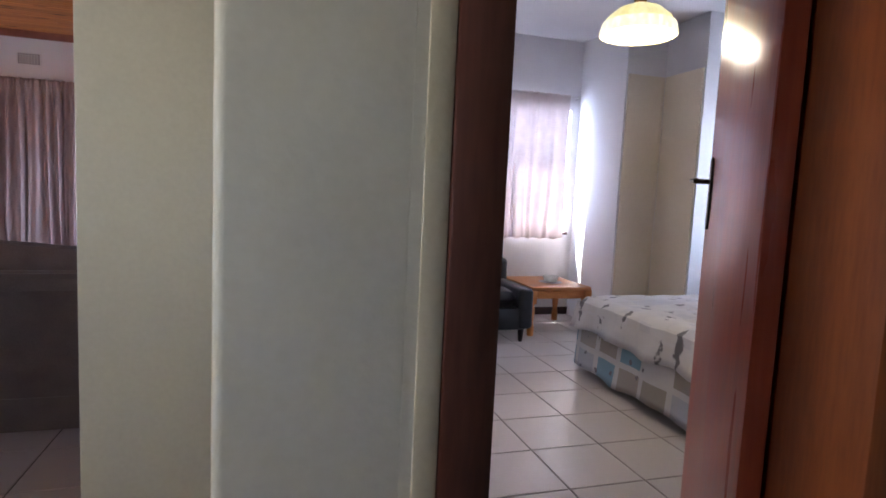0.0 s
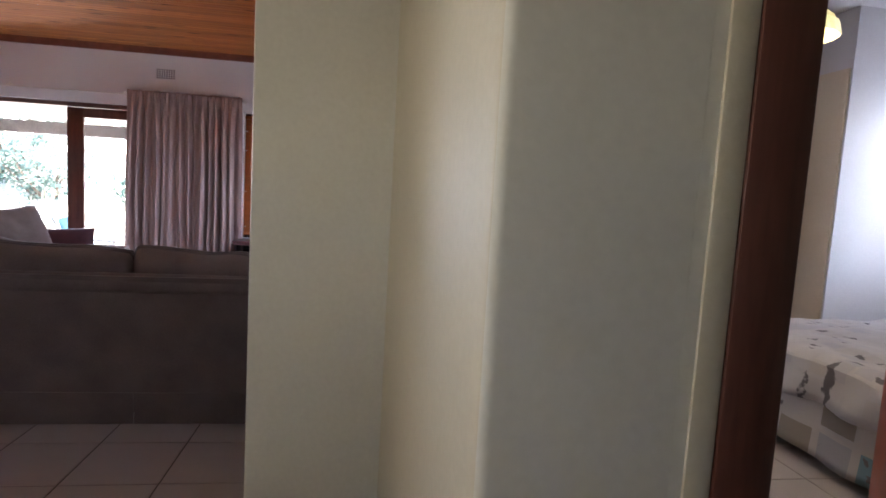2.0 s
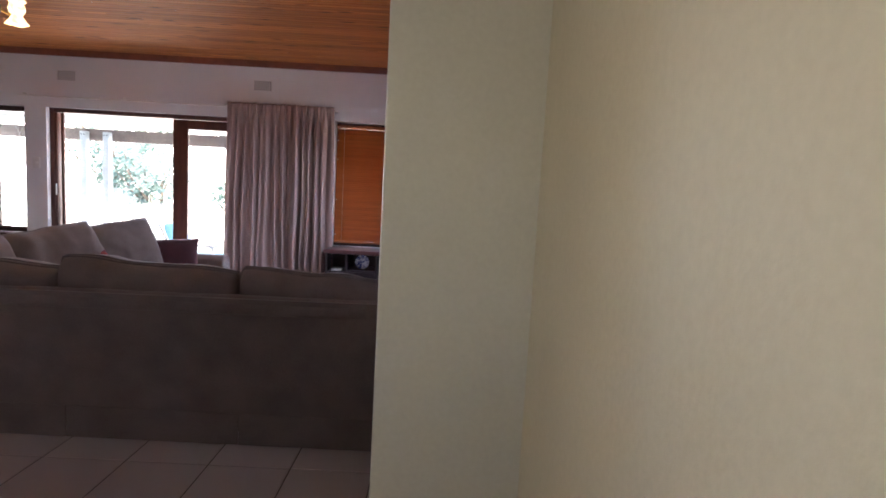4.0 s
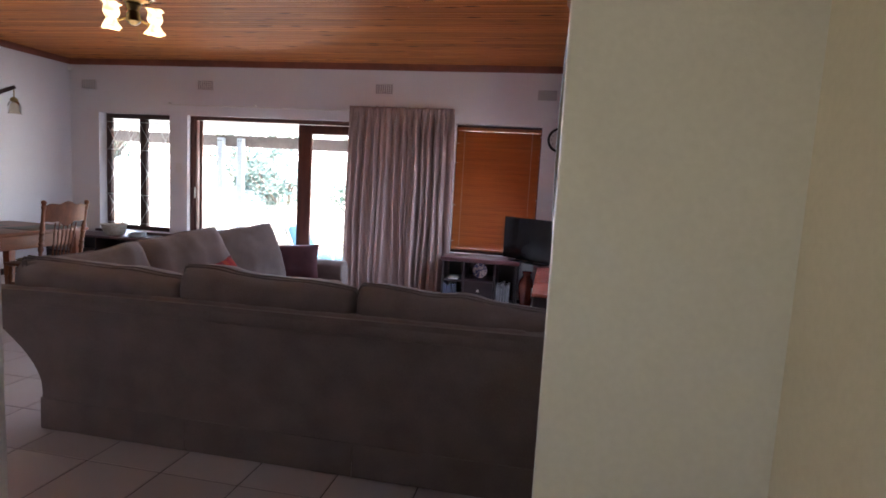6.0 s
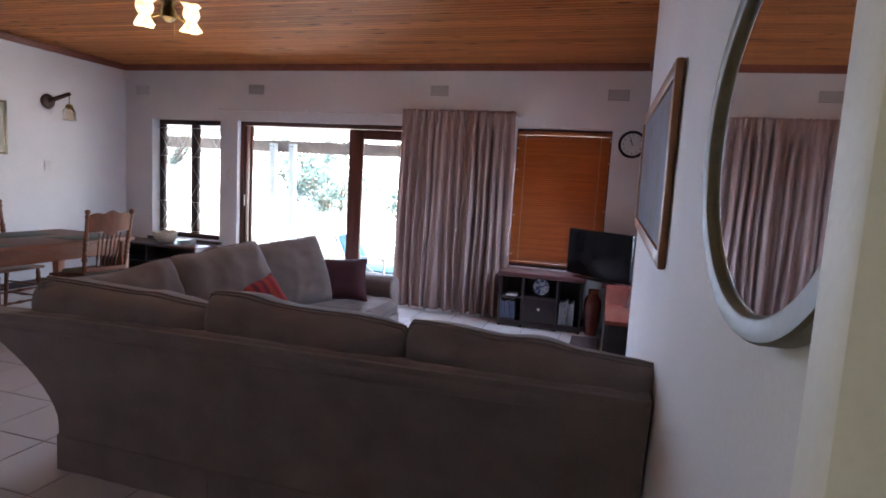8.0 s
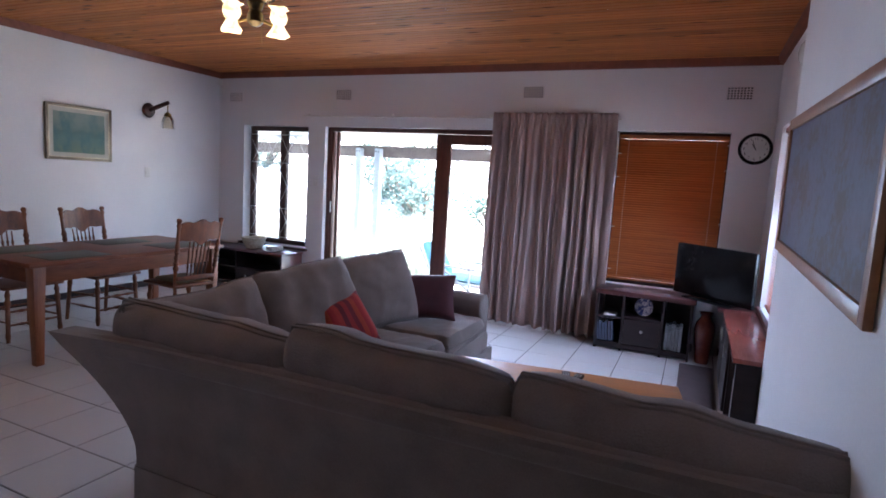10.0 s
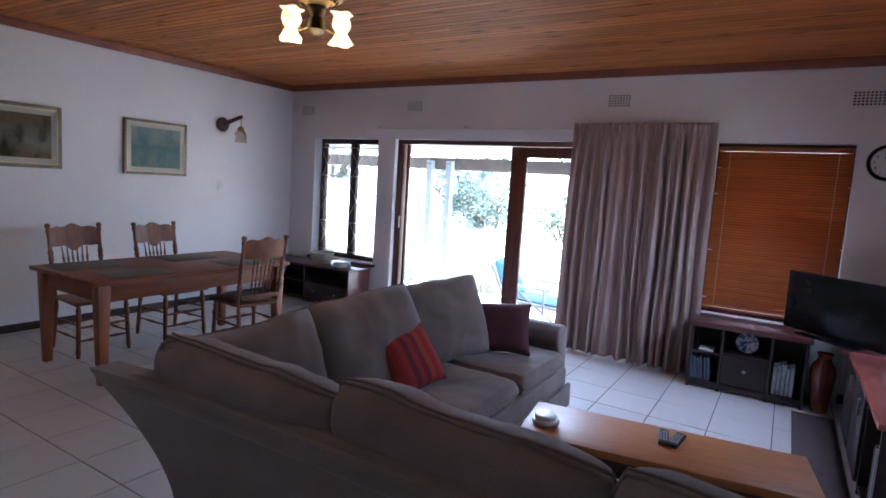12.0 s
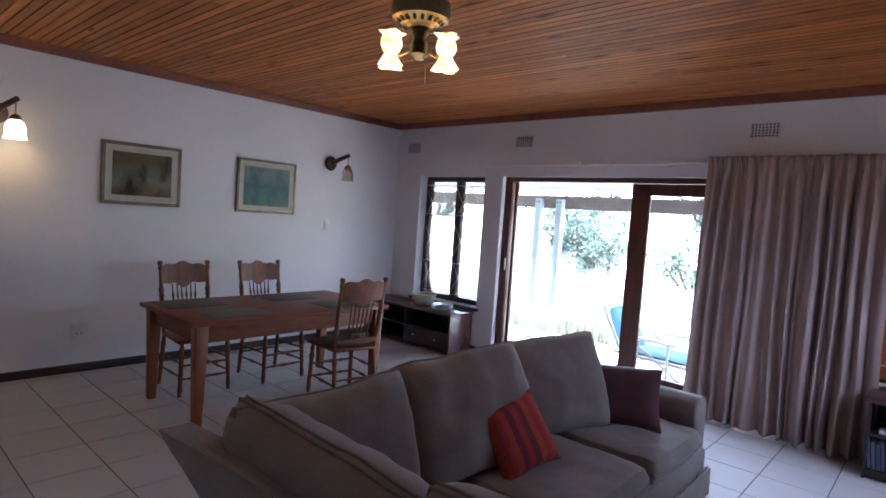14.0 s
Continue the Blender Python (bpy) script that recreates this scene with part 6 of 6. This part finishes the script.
pl = thing("pendant_lamp", pose(1.754, 2.54, 2.068), "lit cream pleated dome pendant lamp", "pendant lamp")
SHADE2 = glow("lit_pleated_shade", (0.86, 0.80, 0.46), 0.055, 0.8)
translucent(SHADE2, 0.05)
own = bm_lathe([(0.170, 0.052), (0.154, 0.085), (0.106, 0.128), (0.046, 0.152), (0.02, 0.156), (0.018, 0.152), (0.045, 0.147), (0.102, 0.123), (0.149, 0.082), (0.165, 0.052)], 144,
               wave=lambda a, r, h: r * (1 + 0.045 * abs(math.sin(12 * a)) - 0.02))
part("shade", own, SHADE2, pl)
own = bm_lathe([(0.186, 0.0), (0.183, 0.02), (0.174, 0.058), (0.169, 0.058), (0.178, 0.02), (0.181, 0.0)], 144,
               wave=lambda a, r, h: r * (1 + 0.05 * abs(math.sin(12 * a + 0.8)) - 0.02))
part("shade_rim", own, glow("lit_shade_rim", (1.0, 0.92, 0.66), 0.075, 0.85), pl, "brighter scalloped lower rim")
part("cord", bm_tube([(0, 0, 0.165), (0, 0, CEILB - 2.068)], 0.004, 6), BRONZE, pl)
part("gallery", bm_lathe([(0.03, 0.16), (0.032, 0.175), (0.015, 0.19), (0, 0.19)], 16), BRASS, pl)
part("ceiling_rose", bm_lathe([(0.045, CEILB - 2.093), (0.05, CEILB - 2.07), (0, CEILB - 2.07)], 20), WHITEPLAST, pl)
part("bulb", bm_lathe([(0.0, 0.03), (0.022, 0.04), (0.03, 0.065), (0.022, 0.09), (0.014, 0.12), (0, 0.12)], 16), glow("lit_bulb", (1.0, 0.93, 0.75), 3.0), pl)
point_lamp("pendant_bulb", (1.754, 2.54, 2.06), 1.7, (1.0, 0.85, 0.62), 0.05)

# ---- veranda and garden ----
solid("ground", bm_box(-400, YN + 0.235, -1.0, 400, 900, -0.35), SOIL, "pale sandy garden ground", "ground", "structure")
solid("patio", bm_box(-9.5, YN + 0.232, -0.6, 2.5, 9.95, -0.15, 0.01), PATIO, "pale concrete veranda floor", "pavement", "structure")
own = bmesh.new()
nx, ny = 60, 34
g = []
for j in range(ny + 1):
    row = []
    for i in range(nx + 1):
        x, yy = -34 + 52 * i / nx, 10.4 + 26 * j / ny
        t = max(0.0, yy - 11.0)
        z = -0.36 + 0.34 * t - 0.0055 * t * t + 0.25 * noise.noise(Vector((x * 0.25, yy * 0.25, 1))) * min(1, t) + 0.06 * noise.noise(Vector((x * 1.3, yy * 1.3, 4)))
        row.append(own.verts.new((x, yy, z)))
    g.append(row)
for j in range(ny):
    for i in range(nx):
        own.faces.new((g[j][i], g[j][i + 1], g[j + 1][i + 1], g[j + 1][i]))
solid("bank", own, SOIL, "pale sandy garden bank rising behind the veranda", "ground", "structure")


def bank_z(x, yy):
    t = max(0.0, yy - 11.0)
    return -0.36 + 0.34 * t - 0.0055 * t * t + 0.25 * noise.noise(Vector((x * 0.25, yy * 0.25, 1))) * min(1, t)


vr = thing("veranda_roof", pose(0, 0, 0), "white veranda roof on a brown beam", "roof", kind="structure")
own = bmesh.new()
prof = []
n = 130
for k, off in ((0, 0.0), (1, 0.012)):
    for yy, zz in ((YN + 0.232, 2.42), (9.78, 2.06)):
        prof.append([own.verts.new((-9.6 + 12 * i / n, yy, zz + off + 0.016 * math.sin(i * 1.57))) for i in range(n + 1)])
for i in range(n):
    own.faces.new((prof[0][i], prof[0][i + 1], prof[1][i + 1], prof[1][i]))
    own.faces.new((prof[2][i + 1], prof[2][i], prof[3][i], prof[3][i + 1]))
    own.faces.new((prof[1][i], prof[1][i + 1], prof[3][i + 1], prof[3][i]))
part("roof_sheet", own, WHITEPOST, vr)
part("beam", bm_box(-9.6, 9.46, 1.815, 2.4, 9.56, 2.0, 0.006), BEAMPAINT, vr)
for x in (-5.98, -5.62, -9.2, 0.6, 2.0):
    ps = thing("veranda_post", pose(x, 9.40, -0.15), "slim pale timber veranda post bolted to the beam", "post", "veranda posts")
    part("shaft", bm_box(-0.05, -0.05, 0, 0.05, 0.05, 2.10, 0.006), WHITEPOST, ps)
    for bx in (-0.022, 0.022):
        part("bolt", bm_lathe([(0.010, 0), (0.010, 0.006), (0, 0.007)], 8), BLACKMATT, ps).matrix_local = pose(bx, -0.05, 2.05, 90, 0, 0)


def lounger(m, label):
    """A folding deck chair facing +x, reclined."""
    l = thing("deck_chair", m, label, "deck chair", "deck chairs on the veranda")
    for sy in (-1, 1):
        part("side_rail", bm_box(-0.45, sy * 0.28 - 0.02, 0.27, 0.75, sy * 0.28 + 0.02, 0.31, 0.005), CREAMLOUNGE, l)
        part("armrest", bm_box(-0.35, sy * 0.31 - 0.03, 0.50, 0.32, sy * 0.31 + 0.03, 0.525, 0.008), CREAMLOUNGE, l)
        part("arm_post", bm_tube([(0.22, sy * 0.30, 0.0), (0.22, sy * 0.30, 0.50)], 0.018, 8), CREAMLOUNGE, l)
        part("cross_leg", bm_tube([(0.55, sy * 0.26, 0.0), (-0.30, sy * 0.26, 0.50)], 0.018, 8), CREAMLOUNGE, l)
        part("back_leg", bm_tube([(-0.55, sy * 0.26, 0.0), (-0.2, sy * 0.26, 0.29)], 0.018, 8), CREAMLOUNGE, l)
        part("back_rail", bm_tube([(-0.35, sy * 0.28, 0.29), (-0.64, sy * 0.28, 0.79)], 0.018, 8), CREAMLOUNGE, l)
    for i in range(6):
        part("slat", bm_box(-0.40 + 0.19 * i, -0.26, 0.275, -0.28 + 0.19 * i, 0.26, 0.292, 0.004), CREAMLOUNGE, l)
    own, ra, rb = bm_pillow(0.50, 1.10, 0.07, 10, 0.25, 0.005, 81)
    part("seat_pad", own, BLUECLOTH, l, "teal seat pad").matrix_local = pose(-0.38, 0, 0.33, 0, 0, -90) @ pose(0, 0, 0, -90, 0, 0)
    own, ra, rb = bm_pillow(0.50, 0.54, 0.07, 10, 0.25, 0.005, 82)
    part("back_pad", own, BLUEPADDLE, l, "blue canvas back pad").matrix_local = pose(-0.34, 0, 0.31, 0, 0, 90) @ pose(0, 0, 0, -30, 0, 0)
    return l


lounger(pose(-3.68, 8.65, -0.15, 0, 0, -8), "pale deck chair with teal and blue pads on the veranda")


def shrub(m, r, leaves, seed, label):
    """A shrub with forked stems and a ragged crown of small leaves."""
    rng = random.Random(seed)
    s = thing("shrub", m, label, "shrub", "garden shrubs")
    tips = []
    for k in range(9):
        a, lean = rng.uniform(0, 6.28), rng.uniform(0.2, 0.9)
        p = [Vector((0.05 * math.cos(a), 0.05 * math.sin(a), -0.3))]
        for j in range(4):
            p.append(p[j] + Vector((math.cos(a) * lean, math.sin(a) * lean, 0.9)) * r * 0.32 + Vector((rng.gauss(0, 0.05), rng.gauss(0, 0.05), 0)))
        part("stem", bm_tube(p, 0.03, 6, None, [0.05 * r, 0.04 * r, 0.03 * r, 0.02 * r, 0.008 * r]), BARK, s)
        tips += p[1:]
    vs, fs = [], []
    clumps = [t + Vector((rng.gauss(0, 0.22), rng.gauss(0, 0.22), rng.gauss(0.05, 0.15))) * r for t in tips for _ in range(2)]
    for k in range(leaves):
        c = rng.choice(clumps) + Vector((rng.gauss(0, 0.11), rng.gauss(0, 0.11), rng.gauss(0, 0.08))) * r
        d = Vector((rng.gauss(0, 1), rng.gauss(0, 1), rng.gauss(0.2, 0.7))).normalized()
        w = d.orthogonal().normalized() * 0.030 * (0.6 + rng.random())
        l = d * 0.095 * (0.6 + rng.random())
        b = len(vs)
        vs += [c - l * 0.5, c + w, c + l * 0.5 + Vector((0, 0, -0.012)), c - w]
        fs.append((b, b + 1, b + 2, b + 3))
    me = bpy.data.meshes.new("crown")
    me.from_pydata([tuple(v) for v in vs], [], fs)
    me.materials.append(LEAF)
    cr = new("crown", me)
    cr.parent = s
    return s


rng = random.Random(5)
for k, (x, yy, r, n) in enumerate(((-9.0, 15.6, 1.15, 2000), (-7.9, 15.0, 1.1, 2000), (-7.3, 14.4, 0.9, 1800), (-14.5, 23.0, 1.2, 1500), (-5.0, 13.6, 0.8, 1000),
                                   (-6.2, 18.5, 1.5, 2000), (-10.5, 20.5, 1.7, 2200), (-15.5, 17.5, 1.6, 1800), (-2.0, 14.0, 1.4, 1500), (0.5, 12.0, 1.2, 1200))):
    shrub(pose(x, yy, bank_z(x, yy) - 0.02, 0, 0, 40 * k), r, n, 100 + k, "grey-green leafy shrub on the garden bank")
vs, fs = [], []
for k in range(6000):
    cx, cy = rng.uniform(-12, -2.5), 10.1 + abs(rng.gauss(0, 1.6))
    if k % 3 == 0:
        cx, cy = rng.uniform(-8.2, -5.2), rng.uniform(10.05, 11.6)
    z = bank_z(cx, cy) - 0.02
    a, h = rng.uniform(0, 6.28), rng.uniform(0.25, 0.75)
    d = Vector((math.cos(a), math.sin(a), 0))
    w = Vector((-d.y, d.x, 0)) * 0.007
    b = len(vs)
    p0 = Vector((cx, cy, z))
    vs += [p0 - w, p0 + w, p0 + d * h * 0.25 + Vector((0, 0, h * 0.75)) + w * 0.7, p0 + d * h * 0.25 + Vector((0, 0, h * 0.75)) - w * 0.7, p0 + d * h * 0.65 + Vector((0, 0, h * 0.8))]
    fs += [(b, b + 1, b + 2, b + 3), (b + 3, b + 2, b + 4)]
me = bpy.data.meshes.new("long_grass")
me.from_pydata([tuple(v) for v in vs], [], fs)
me.materials.append(GRASS)
tagged(new("long_grass", me), "long dry grass at the edge of the garden bank", "grass", kind="stuff")

# ---- floors ----
def tiled_floor(name, x0, y0, x1, y1, ox, oy, pitch, label, limit):
    """A grout bed with separate ceramic tiles; ox, oy is a crossing of joints."""
    f = solid(name, bm_box(x0, y0, -0.12, x1, y1, -0.004), GROUT, label, "floor", "structure")
    gap = 0.007
    tile = bm_box(gap / 2, gap / 2, -0.010, pitch - gap / 2, pitch - gap / 2, 0.0, 0.0018, 1)
    me = bpy.data.meshes.new("tile")
    tile.to_mesh(me)
    tile.free()
    me.materials.append(TILE)
    rest = bmesh.new()
    i0, i1 = math.floor((x0 - ox) / pitch), math.ceil((x1 - ox) / pitch)
    j0, j1 = math.floor((y0 - oy) / pitch), math.ceil((y1 - oy) / pitch)
    made = 0
    for j in range(j0, j1):
        for i in range(i0, i1):
            ax, ay = ox + i * pitch, oy + j * pitch
            if ax < x0 - 0.001 or ay < y0 - 0.001 or ax + pitch > x1 + 0.001 or ay + pitch > y1 + 0.001 or made >= limit:
                bx0, by0, bx1, by1 = max(ax + gap / 2, x0), max(ay + gap / 2, y0), min(ax + pitch - gap / 2, x1), min(ay + pitch - gap / 2, y1)
                if bx1 - bx0 > 0.004 and by1 - by0 > 0.004:
                    bm_box(bx0, by0, -0.010, bx1, by1, 0.0, bm=rest)
                continue
            ob = new("tile", me)
            ob.location = (ax, ay, random.uniform(-0.0006, 0.0))
            ob.parent = f
            made += 1
    r = part("cut_tiles", rest, TILE, f)
    tagged(r, "cut tiles along the walls", kind="stuff")
    return f


tiled_floor("floor_living", XW, YP, XE + 0.001, YN + 0.06, -3.693, 3.245, 0.3903, "cream ceramic tiled living room floor", 300)
tiled_floor("floor_passage", -1.6, -1.6, 2.2, YP, -3.693, 3.245, 0.3903, "cream ceramic tiled passage floor", 0)
tiled_floor("floor_bedroom", 0.14, 0.745, XB, YB, 1.62, 2.412, 0.377, "cream ceramic tiled bedroom floor", 300)
